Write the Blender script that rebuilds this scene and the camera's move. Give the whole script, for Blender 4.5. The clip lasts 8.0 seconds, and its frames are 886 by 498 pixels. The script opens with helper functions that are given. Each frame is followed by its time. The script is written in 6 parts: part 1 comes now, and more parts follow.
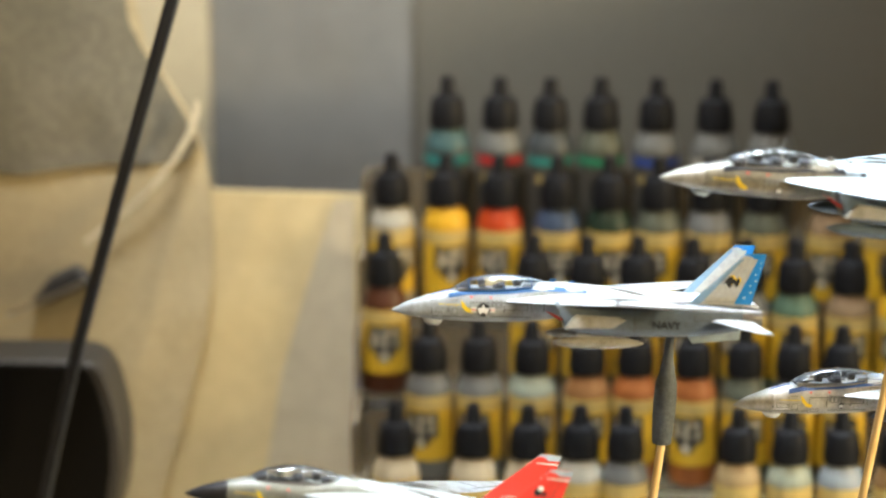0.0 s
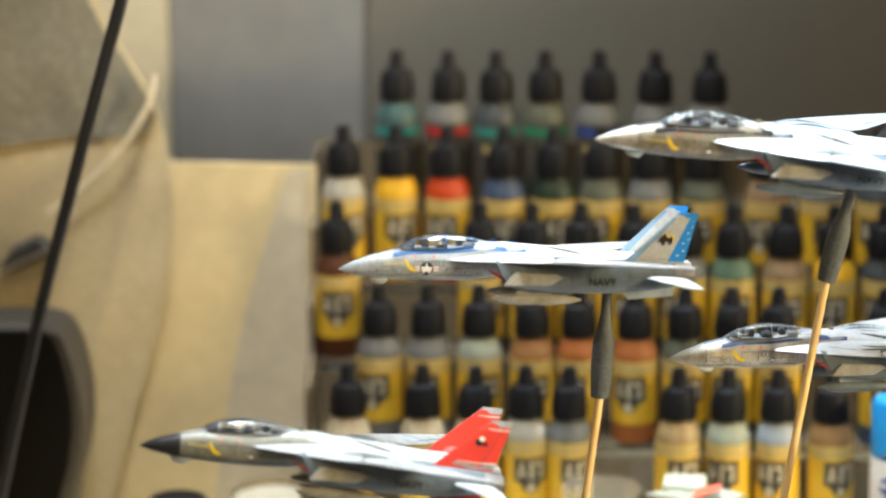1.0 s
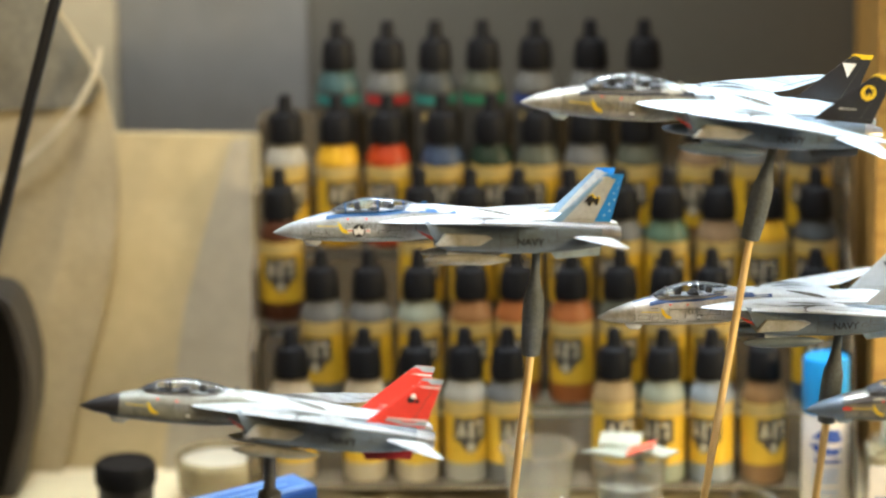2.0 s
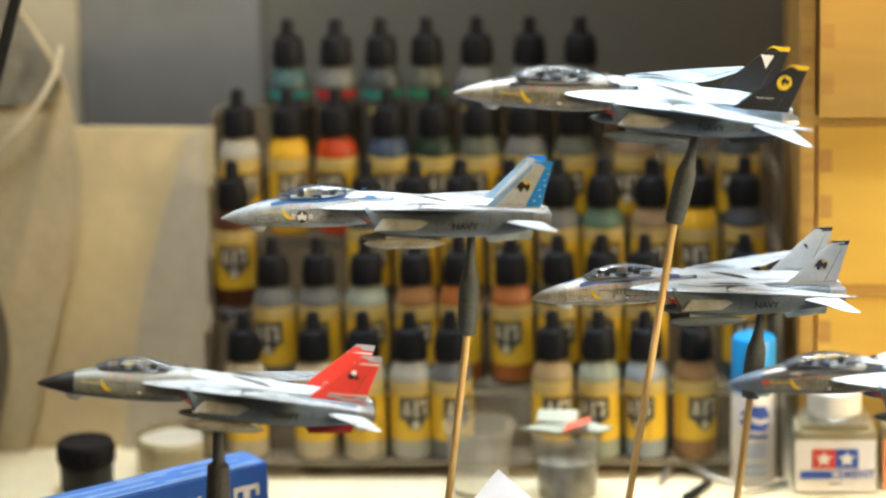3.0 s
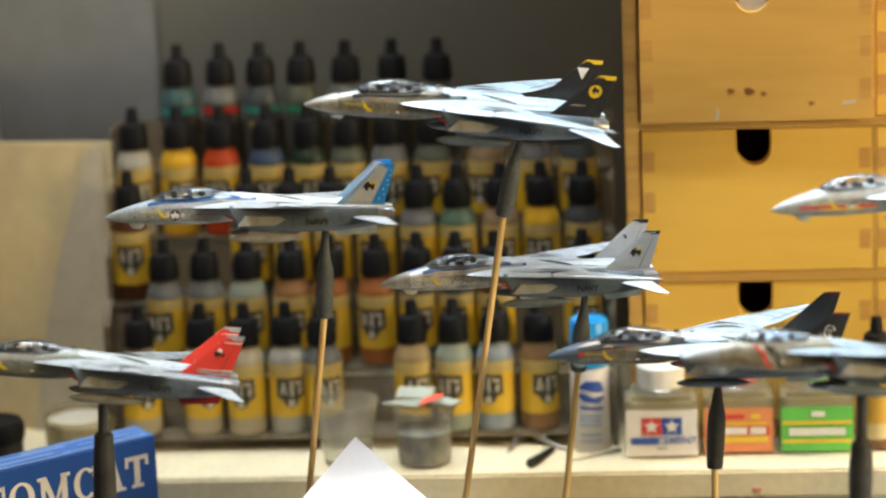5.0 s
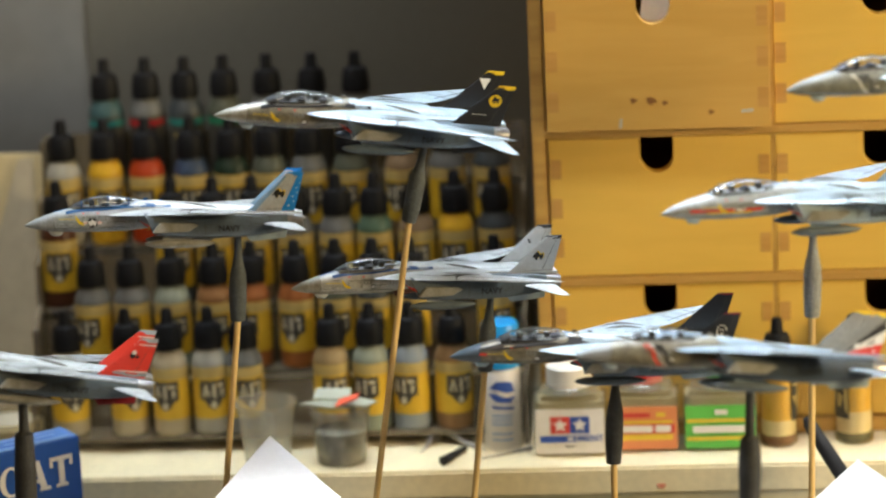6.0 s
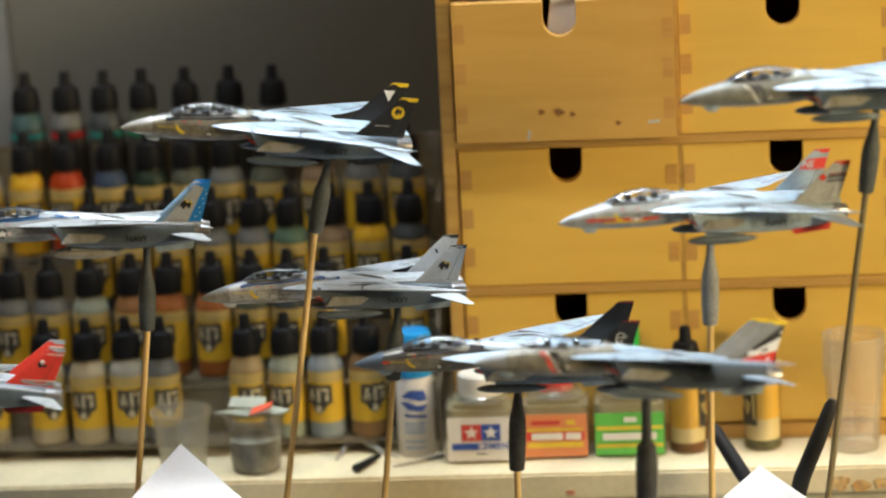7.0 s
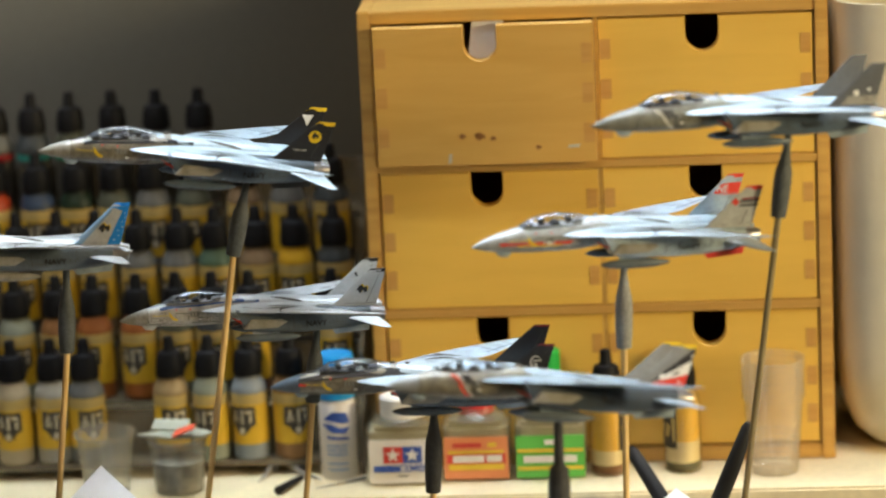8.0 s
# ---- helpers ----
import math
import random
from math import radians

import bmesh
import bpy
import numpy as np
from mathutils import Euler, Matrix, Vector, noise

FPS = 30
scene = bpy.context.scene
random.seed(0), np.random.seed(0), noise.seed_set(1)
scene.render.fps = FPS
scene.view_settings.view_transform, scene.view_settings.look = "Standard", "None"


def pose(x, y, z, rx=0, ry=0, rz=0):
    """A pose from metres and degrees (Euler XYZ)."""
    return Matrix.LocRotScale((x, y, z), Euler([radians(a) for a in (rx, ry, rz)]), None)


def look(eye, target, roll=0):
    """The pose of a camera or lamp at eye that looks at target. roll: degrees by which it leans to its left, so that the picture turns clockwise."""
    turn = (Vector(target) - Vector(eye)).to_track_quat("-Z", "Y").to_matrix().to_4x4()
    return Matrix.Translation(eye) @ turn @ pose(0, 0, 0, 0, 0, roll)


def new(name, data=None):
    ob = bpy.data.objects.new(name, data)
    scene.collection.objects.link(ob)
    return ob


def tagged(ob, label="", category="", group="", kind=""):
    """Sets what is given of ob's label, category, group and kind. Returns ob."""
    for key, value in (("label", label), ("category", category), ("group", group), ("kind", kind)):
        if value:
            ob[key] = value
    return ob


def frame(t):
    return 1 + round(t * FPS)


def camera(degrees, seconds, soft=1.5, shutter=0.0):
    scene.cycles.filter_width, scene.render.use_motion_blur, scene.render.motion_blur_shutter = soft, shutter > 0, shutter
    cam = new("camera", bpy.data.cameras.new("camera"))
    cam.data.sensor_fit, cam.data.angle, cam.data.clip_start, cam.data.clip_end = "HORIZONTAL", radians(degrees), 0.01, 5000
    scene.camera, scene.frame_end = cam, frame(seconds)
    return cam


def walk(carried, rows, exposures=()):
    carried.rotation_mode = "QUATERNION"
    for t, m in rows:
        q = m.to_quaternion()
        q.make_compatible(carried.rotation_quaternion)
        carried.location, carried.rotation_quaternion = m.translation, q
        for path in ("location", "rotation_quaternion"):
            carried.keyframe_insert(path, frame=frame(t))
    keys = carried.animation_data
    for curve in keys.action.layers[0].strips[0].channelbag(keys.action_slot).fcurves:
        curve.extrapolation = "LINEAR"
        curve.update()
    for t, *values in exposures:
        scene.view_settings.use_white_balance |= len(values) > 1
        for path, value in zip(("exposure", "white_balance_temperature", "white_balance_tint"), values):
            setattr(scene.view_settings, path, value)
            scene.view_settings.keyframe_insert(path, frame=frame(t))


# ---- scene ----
# ---------------------------------------------------------------- camera
cam = camera(15.22, 8.0, soft=2.1)
PATH = [
    (0.0, pose(0.0000, -0.0000, 0.5369, 74.288, 0.053, 3.586)),
    (0.5, pose(0.0087, -0.0333, 0.5375, 74.434, 0.168, 3.408)),
    (1.0, pose(0.0213, -0.0547, 0.5297, 74.557, 0.358, 3.304)),
    (1.5, pose(0.0325, -0.0658, 0.5246, 74.492, 0.571, 3.146)),
    (2.0, pose(0.0535, -0.0867, 0.5275, 74.354, 0.957, 3.235)),
    (3.5, pose(0.1009, -0.2076, 0.5440, 74.694, 1.417, 3.145)),
    (4.0, pose(0.1234, -0.2642, 0.5566, 74.807, 1.712, 3.225)),
    (5.5, pose(0.2072, -0.3839, 0.5646, 75.458, 2.287, 3.380)),
    (6.0, pose(0.2367, -0.4101, 0.5691, 75.585, 2.501, 3.488)),
    (6.5, pose(0.2649, -0.4219, 0.5752, 75.565, 2.740, 3.577)),
    (7.0, pose(0.2974, -0.4294, 0.5693, 75.862, 2.753, 3.757)),
    (7.5, pose(0.3206, -0.4327, 0.5703, 76.023, 2.684, 3.746)),
    (8.0, pose(0.3379, -0.4366, 0.5715, 76.212, 2.618, 3.668)),
]
EXPOSURES = [(0.0, 0.47), (1.0, 0.44), (2.0, 0.29), (3.5, -0.03), (4.2, -0.17), (5.5, -0.47), (6.5, -0.60), (8.0, -0.70)]
walk(cam, PATH, EXPOSURES)

# ---------------------------------------------------------------- light
world = bpy.data.worlds.new("world")
scene.world = world
world.use_nodes = True
world.node_tree.nodes["Background"].inputs[0].default_value = (1.0, 0.86, 0.66, 1)
world.node_tree.nodes["Background"].inputs[1].default_value = 0.05


def area(name, eye, target, w, h, watts, colour, spread=180):
    data = bpy.data.lights.new(name, "AREA")
    data.shape, data.size, data.size_y, data.energy, data.color = "RECTANGLE", w, h, watts, colour
    data.spread = radians(spread)
    ob = new(name, data)
    ob.matrix_world = look(eye, target)
    return ob


# the tube at the back over the bench, the shaded lamp before it, the lamp on the leaning arm, the ceiling lamp behind the viewer and the warm lamp beside the chest
area("tube_lamp_light", (0.36, 1.44, 0.82), (0.36, 1.14, 0.10), 0.90, 0.10, 3.5, (0.75, 0.89, 1.0), 62)
area("shaded_lamp_light", (0.25, 1.13, 1.00), (0.25, 1.16, 0.0), 0.90, 0.10, 2.8, (0.84, 0.93, 1.0), 42)
area("arm_lamp_light", (-0.17, 1.30, 0.53), (-0.105, 1.52, 0.27), 0.12, 0.10, 0.58, (0.93, 0.95, 0.96), 86)
area("ceiling_lamp_light", (0.10, -0.30, 1.62), (0.05, 1.30, 0.0), 0.45, 0.45, 8.0, (1.0, 0.76, 0.44))
area("side_lamp_light", (1.48, 0.67, 0.48), (0.15, 1.38, 0.10), 0.26, 0.26, 30.0, (1.0, 0.80, 0.44))



# ---------------------------------------------------------------- materials
def mat(name, colour, rough=0.5, metal=0.0, vary=0.12, grain=60.0, bump=0.0, spec=0.5, wear=None, coat=0.0,
        wear_scale=9.0, wear_amount=0.35, trans=0.0, ior=1.45):
    """A painted or moulded surface: base colour with fine grain and broad uneven patches."""
    m = bpy.data.materials.new(name)
    m.use_nodes = True
    nt = m.node_tree
    b = nt.nodes["Principled BSDF"]
    b.inputs["Roughness"].default_value = rough
    b.inputs["Metallic"].default_value = metal
    b.inputs["Specular IOR Level"].default_value = spec
    b.inputs["Coat Weight"].default_value = coat
    b.inputs["IOR"].default_value = ior
    b.inputs["Transmission Weight"].default_value = trans
    co = nt.nodes.new("ShaderNodeTexCoord")
    fine = nt.nodes.new("ShaderNodeTexNoise")
    fine.inputs["Scale"].default_value, fine.inputs["Detail"].default_value = grain, 4
    broad = nt.nodes.new("ShaderNodeTexNoise")
    broad.inputs["Scale"].default_value, broad.inputs["Detail"].default_value = wear_scale, 5
    for n in (fine, broad):
        nt.links.new(co.outputs["Object"], n.inputs["Vector"])
    ramp = nt.nodes.new("ShaderNodeMapRange")
    ramp.inputs["From Min"].default_value, ramp.inputs["From Max"].default_value = 0.3, 0.7
    ramp.inputs["To Min"].default_value, ramp.inputs["To Max"].default_value = 1 - vary, 1 + vary
    nt.links.new(fine.outputs["Fac"], ramp.inputs["Value"])
    mix = nt.nodes.new("ShaderNodeMix")
    mix.data_type = "RGBA"
    other = wear or tuple(c * 0.72 for c in colour)
    mix.inputs["A"].default_value, mix.inputs["B"].default_value = (*colour, 1), (*other, 1)
    r2 = nt.nodes.new("ShaderNodeMapRange")
    r2.inputs["From Min"].default_value, r2.inputs["From Max"].default_value = 0.42, 0.75
    r2.inputs["To Max"].default_value = wear_amount
    nt.links.new(broad.outputs["Fac"], r2.inputs["Value"])
    nt.links.new(r2.outputs["Result"], mix.inputs["Factor"])
    mul = nt.nodes.new("ShaderNodeMix")
    mul.data_type, mul.blend_type = "RGBA", "MULTIPLY"
    mul.inputs["Factor"].default_value = 1
    nt.links.new(mix.outputs["Result"], mul.inputs["A"])
    nt.links.new(ramp.outputs["Result"], mul.inputs["B"])
    nt.links.new(mul.outputs["Result"], b.inputs["Base Color"])
    if bump:
        bp = nt.nodes.new("ShaderNodeBump")
        bp.inputs["Strength"].default_value, bp.inputs["Distance"].default_value = bump, 0.0006
        nt.links.new(fine.outputs["Fac"], bp.inputs["Height"])
        nt.links.new(bp.outputs["Normal"], b.inputs["Normal"])
    return m


def wood(name, light, dark, rough=0.45, stretch=(1, 1, 14), scale=22, ring=0.6):
    """Veneer or split cane, with grain lines along one axis."""
    m = bpy.data.materials.new(name)
    m.use_nodes = True
    nt = m.node_tree
    b = nt.nodes["Principled BSDF"]
    b.inputs["Roughness"].default_value = rough
    b.inputs["Specular IOR Level"].default_value = 0.35
    co = nt.nodes.new("ShaderNodeTexCoord")
    mp = nt.nodes.new("ShaderNodeMapping")
    mp.inputs["Scale"].default_value = stretch
    nt.links.new(co.outputs["Object"], mp.inputs["Vector"])
    n1 = nt.nodes.new("ShaderNodeTexNoise")
    n1.inputs["Scale"].default_value, n1.inputs["Detail"].default_value, n1.inputs["Distortion"].default_value = scale, 6, ring
    n2 = nt.nodes.new("ShaderNodeTexNoise")
    n2.inputs["Scale"].default_value, n2.inputs["Detail"].default_value = 7, 3
    nt.links.new(mp.outputs["Vector"], n1.inputs["Vector"])
    nt.links.new(co.outputs["Object"], n2.inputs["Vector"])
    mix = nt.nodes.new("ShaderNodeMix")
    mix.data_type = "RGBA"
    mix.inputs["A"].default_value, mix.inputs["B"].default_value = (*dark, 1), (*light, 1)
    mr = nt.nodes.new("ShaderNodeMapRange")
    mr.inputs["From Min"].default_value, mr.inputs["From Max"].default_value = 0.3, 0.62
    nt.links.new(n1.outputs["Fac"], mr.inputs["Value"])
    nt.links.new(mr.outputs["Result"], mix.inputs["Factor"])
    mul = nt.nodes.new("ShaderNodeMix")
    mul.data_type, mul.blend_type = "RGBA", "MULTIPLY"
    mul.inputs["Factor"].default_value = 1
    m2 = nt.nodes.new("ShaderNodeMapRange")
    m2.inputs["From Min"].default_value, m2.inputs["From Max"].default_value = 0.3, 0.7
    m2.inputs["To Min"].default_value, m2.inputs["To Max"].default_value = 0.93, 1.06
    nt.links.new(n2.outputs["Fac"], m2.inputs["Value"])
    nt.links.new(mix.outputs["Result"], mul.inputs["A"])
    nt.links.new(m2.outputs["Result"], mul.inputs["B"])
    nt.links.new(mul.outputs["Result"], b.inputs["Base Color"])
    bp = nt.nodes.new("ShaderNodeBump")
    bp.inputs["Strength"].default_value, bp.inputs["Distance"].default_value = 0.15, 0.0004
    nt.links.new(n1.outputs["Fac"], bp.inputs["Height"])
    nt.links.new(bp.outputs["Normal"], b.inputs["Normal"])
    return m


def thin(name, tint, body, amount, rough=0.15, gloss=0.5, base=0.04):
    """Thin clear plastic: light passes straight, a share meets the plastic itself, and the glancing gloss grows at the rim."""
    m = bpy.data.materials.new(name)
    m.use_nodes = True
    nt = m.node_tree
    b = nt.nodes["Principled BSDF"]
    b.inputs["Base Color"].default_value = (*body, 1)
    b.inputs["Roughness"].default_value = rough
    tr = nt.nodes.new("ShaderNodeBsdfTransparent")
    tr.inputs["Color"].default_value = (*tint, 1)
    mx = nt.nodes.new("ShaderNodeMixShader")
    mx.inputs["Fac"].default_value = amount
    gl = nt.nodes.new("ShaderNodeBsdfGlossy")
    gl.inputs["Roughness"].default_value = rough * 0.5
    lw = nt.nodes.new("ShaderNodeLayerWeight")
    lw.inputs["Blend"].default_value = 0.25
    mr = nt.nodes.new("ShaderNodeMath")
    mr.operation = "MULTIPLY_ADD"
    mr.inputs[1].default_value, mr.inputs[2].default_value = gloss, base
    nt.links.new(lw.outputs["Fresnel"], mr.inputs[0])
    m2 = nt.nodes.new("ShaderNodeMixShader")
    nt.links.new(tr.outputs[0], mx.inputs[1])
    nt.links.new(b.outputs[0], mx.inputs[2])
    nt.links.new(mr.outputs[0], m2.inputs["Fac"])
    nt.links.new(mx.outputs[0], m2.inputs[1])
    nt.links.new(gl.outputs[0], m2.inputs[2])
    nt.links.new(m2.outputs[0], nt.nodes["Material Output"].inputs["Surface"])
    return m


M = {}
M["jet"] = mat("light_grey_model_paint", (0.31, 0.385, 0.44), 0.30, vary=0.1, grain=600, wear_scale=140, wear=(0.18, 0.21, 0.23), wear_amount=0.7, coat=0.25)
M["jet_dark"] = mat("dark_grey_model_paint", (0.085, 0.09, 0.095), 0.34, vary=0.08, grain=500, wear_scale=60)
M["jet_wash"] = mat("thinned_panel_wash", (0.075, 0.072, 0.064), 0.5, spec=0.3)
M["jet_line"] = mat("panel_line_wash", (0.07, 0.066, 0.058), 0.6, spec=0.2)
# blue-grey with the shade under the wings put into its colour
M["slate"] = mat("shade_toned_blue_grey_paint", (0.095, 0.120, 0.142), 0.42, vary=0.1, grain=600, wear_scale=120, wear=(0.06, 0.07, 0.08), wear_amount=0.7, coat=0.0)
# worn grey, its warmth standing for the room light on the sides
M["gull"] = mat("warm_lit_grey_model_paint", (0.27, 0.262, 0.23), 0.30, vary=0.12, grain=700, wear_scale=190, wear=(0.15, 0.135, 0.10), wear_amount=0.8, coat=0.3)
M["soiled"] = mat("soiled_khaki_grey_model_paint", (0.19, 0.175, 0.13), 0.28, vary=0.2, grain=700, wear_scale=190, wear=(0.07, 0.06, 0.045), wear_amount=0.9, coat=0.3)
M["mid"] = mat("medium_grey_model_paint", (0.20, 0.205, 0.20), 0.34, vary=0.1, grain=600, wear_scale=150)
# worktop lies out of view; dark so little light bounces under the jets
M["deck"] = mat("unseen_low_bounce_worktop", (0.07, 0.075, 0.07), 0.6, vary=0.15, grain=80, wear_scale=8)
M["pale_grey"] = mat("pale_grey_model_paint", (0.46, 0.49, 0.505), 0.30, vary=0.08, grain=600, wear_scale=140, wear=(0.30, 0.31, 0.31), wear_amount=0.6, coat=0.25)
# side tone of the pale jet, warm room light mixed into the grey
M["pale_side"] = mat("pale_warm_lit_grey_paint", (0.40, 0.395, 0.37), 0.30, vary=0.12, grain=700, wear_scale=190, wear=(0.20, 0.19, 0.16), wear_amount=0.8, coat=0.25)
M["jet_n"] = mat("neutral_light_grey_model_paint", (0.37, 0.385, 0.39), 0.30, vary=0.1, grain=600, wear_scale=140, wear=(0.26, 0.265, 0.26), wear_amount=0.6, coat=0.25)
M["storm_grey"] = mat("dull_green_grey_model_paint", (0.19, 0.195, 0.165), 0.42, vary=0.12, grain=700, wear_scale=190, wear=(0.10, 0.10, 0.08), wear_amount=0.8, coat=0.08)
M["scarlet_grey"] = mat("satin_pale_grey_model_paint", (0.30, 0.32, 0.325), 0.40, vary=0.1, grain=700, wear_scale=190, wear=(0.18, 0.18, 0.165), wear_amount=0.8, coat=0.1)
# worn blue-grey, darkened for the shadow of the jet above it
M["flag_grey"] = mat("shaded_weathered_blue_grey_paint", (0.23, 0.295, 0.35), 0.34, vary=0.1, grain=600, wear_scale=120, wear=(0.13, 0.16, 0.18), wear_amount=0.7, coat=0.2)
# trunk colour darkened to stand for the shade below the wing
M["flag_trunk"] = mat("shade_toned_trunk_paint", (0.042, 0.058, 0.076), 0.40, vary=0.12, grain=600, wear_scale=120, wear=(0.03, 0.036, 0.042), wear_amount=0.7, coat=0.1)
# dark nose paint; on trunks and tanks it also holds painted shade
M["slate_dark"] = mat("dark_blue_grey_paint_and_shade", (0.075, 0.105, 0.14), 0.30, vary=0.1, grain=600, wear_scale=120, wear=(0.05, 0.06, 0.07), wear_amount=0.7, coat=0.3)
M["white"] = mat("white_model_paint", (0.72, 0.72, 0.70), 0.35, vary=0.04, grain=400, wear_scale=60)
M["black"] = mat("black_model_paint", (0.018, 0.018, 0.02), 0.35, vary=0.1, grain=400, wear_scale=60)
M["red"] = mat("red_model_paint", (0.62, 0.045, 0.03), 0.38, vary=0.06, grain=400, wear_scale=60)
M["blue"] = mat("blue_model_paint", (0.015, 0.20, 0.60), 0.35, vary=0.06, grain=400, wear_scale=60)
M["navy"] = mat("dark_blue_model_paint", (0.02, 0.05, 0.15), 0.45, vary=0.06, grain=400, wear_scale=60)
M["yellow"] = mat("yellow_model_paint", (0.72, 0.50, 0.02), 0.4, vary=0.06, grain=400, wear_scale=60)
M["maroon"] = mat("maroon_model_paint", (0.22, 0.012, 0.018), 0.35, vary=0.06, grain=400, wear_scale=60)
M["canopy"] = thin("clear_canopy", (0.90, 0.93, 0.97), (0.5, 0.55, 0.6), 0.02, 0.10, 0.8, 0.035)
M["sill_blue"] = mat("matt_deep_blue_model_paint", (0.022, 0.070, 0.165), 0.6, vary=0.1, grain=400, wear_scale=60, spec=0.15)
M["sill_black"] = mat("matt_black_model_paint", (0.016, 0.017, 0.020), 0.6, vary=0.1, grain=400, spec=0.12)
M["pale_blue"] = mat("pale_blue_model_paint", (0.17, 0.29, 0.42), 0.35, vary=0.08, grain=400, wear_scale=60)
M["seat"] = mat("black_cockpit", (0.03, 0.03, 0.03), 0.6)
M["nozzle"] = mat("burnt_steel", (0.28, 0.27, 0.27), 0.35, metal=0.9, vary=0.15, grain=300)
M["cane"] = wood("bamboo_cane", (0.84, 0.60, 0.27), (0.68, 0.45, 0.18), 0.5, (16, 16, 0.6), 40)
M["sleeve"] = mat("dark_grey_putty", (0.062, 0.072, 0.077), 0.62, vary=0.2, grain=700, bump=0.6, wear=(0.12, 0.13, 0.135), wear_scale=120, wear_amount=0.5)
M["sleeve_dark"] = mat("black_putty", (0.035, 0.036, 0.037), 0.6, vary=0.2, grain=700, bump=0.6, wear=(0.08, 0.08, 0.08), wear_scale=120, wear_amount=0.5)
M["sleeve_pale"] = mat("pale_grey_putty", (0.28, 0.29, 0.295), 0.6, vary=0.2, grain=700, bump=0.6, wear=(0.16, 0.16, 0.155), wear_scale=120, wear_amount=0.6)
M["cane_dark"] = wood("weathered_cane", (0.26, 0.21, 0.11), (0.17, 0.135, 0.07), 0.55, (16, 16, 0.6), 40)
M["birch"] = wood("birch_plywood", (0.74, 0.455, 0.085), (0.70, 0.425, 0.077), 0.45, (1.5, 1, 12), 9)
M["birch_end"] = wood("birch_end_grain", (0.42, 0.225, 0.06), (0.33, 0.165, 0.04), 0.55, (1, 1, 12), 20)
M["birch_edge"] = wood("plywood_edge", (0.60, 0.35, 0.085), (0.43, 0.23, 0.055), 0.55, (1, 40, 40), 4)
M["cap"] = mat("black_cap_plastic", (0.009, 0.009, 0.010), 0.5, spec=0.14, vary=0.1, grain=300)
M["wall"] = mat("taupe_wall_paint", (0.108, 0.103, 0.086), 0.45, vary=0.05, grain=200, wear_scale=3, bump=0.15)
M["room"] = mat("plain_room_paint", (0.55, 0.50, 0.42), 0.8, vary=0.04, grain=40)
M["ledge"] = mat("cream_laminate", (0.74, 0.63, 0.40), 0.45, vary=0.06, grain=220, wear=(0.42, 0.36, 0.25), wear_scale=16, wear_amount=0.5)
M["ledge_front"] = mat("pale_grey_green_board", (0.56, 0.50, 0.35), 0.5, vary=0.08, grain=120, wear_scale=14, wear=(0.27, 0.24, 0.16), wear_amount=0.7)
M["rack"] = thin("clear_acrylic_sheet", (0.64, 0.60, 0.52), (0.25, 0.20, 0.125), 0.55, 0.15, 0.35, 0.02)
M["beige"] = mat("beige_card", (0.53, 0.425, 0.225), 0.6, vary=0.06, grain=120, wear=(0.36, 0.30, 0.2), wear_scale=6, wear_amount=0.5)
M["frost"] = mat("pale_canopy_frame_paint", (0.46, 0.48, 0.485), 0.3, vary=0.06, grain=500, wear_scale=100)
M["paper"] = mat("white_paper", (0.82, 0.80, 0.80), 0.7, vary=0.02, grain=300)


# ---------------------------------------------------------------- building blocks
def finish(name, bm, material, angle=35):
    me = bpy.data.meshes.new(name)
    bmesh.ops.recalc_face_normals(bm, faces=bm.faces)
    bm.to_mesh(me)
    bm.free()
    me.polygons.foreach_set("use_smooth", [True] * len(me.polygons))
    me.set_sharp_from_angle(angle=radians(angle))
    if material:
        me.materials.append(material)
    return me


def part(name, bm, material, parent, label="", angle=35):
    """One mesh object under a thing or under a part."""
    ob = new(name, finish(name, bm, material, angle))
    ob.parent = parent
    if label:
        ob["label"] = label
    return ob


def thing(name, label, category, m=None, group="", kind=""):
    """An Empty at the thing's base, which holds its parts."""
    ob = new(name)
    ob.empty_display_size = 0.01
    if m is not None:
        ob.matrix_basis = m
    return tagged(ob, label, category, group, kind)


def solid(name, bm, material, label, category, m=None, group="", kind="", angle=35):
    """A thing of one piece."""
    ob = new(name, finish(name, bm, material, angle))
    if m is not None:
        ob.matrix_basis = m
    return tagged(ob, label, category, group, kind)


def box(x0, x1, y0, y1, z0, z1, bevel=0.0, bm=None):
    b2 = bmesh.new()
    bmesh.ops.create_cube(b2, size=1)
    for v in b2.verts:
        v.co = Vector((x0 + (v.co.x + 0.5) * (x1 - x0), y0 + (v.co.y + 0.5) * (y1 - y0), z0 + (v.co.z + 0.5) * (z1 - z0)))
    if bevel:
        bmesh.ops.bevel(b2, geom=b2.edges[:], offset=bevel, segments=2, affect="EDGES")
    return b2 if bm is None else join(bm, b2)


def join(bm, other):
    me = bpy.data.meshes.new("tmp")
    other.to_mesh(me)
    other.free()
    bm.from_mesh(me)
    bpy.data.meshes.remove(me)
    return bm


def skin(rings, closed=True, caps=True):
    """Faces between rings of points of equal count."""
    bm = bmesh.new()
    vs = [[bm.verts.new(p) for p in r] for r in rings]
    n = len(vs[0])
    for a, b in zip(vs, vs[1:]):
        for i in range(n if closed else n - 1):
            j = (i + 1) % n
            bm.faces.new((a[i], a[j], b[j], b[i]))
    if caps:
        bm.faces.new(list(reversed(vs[0])))
        bm.faces.new(vs[-1])
    return bm


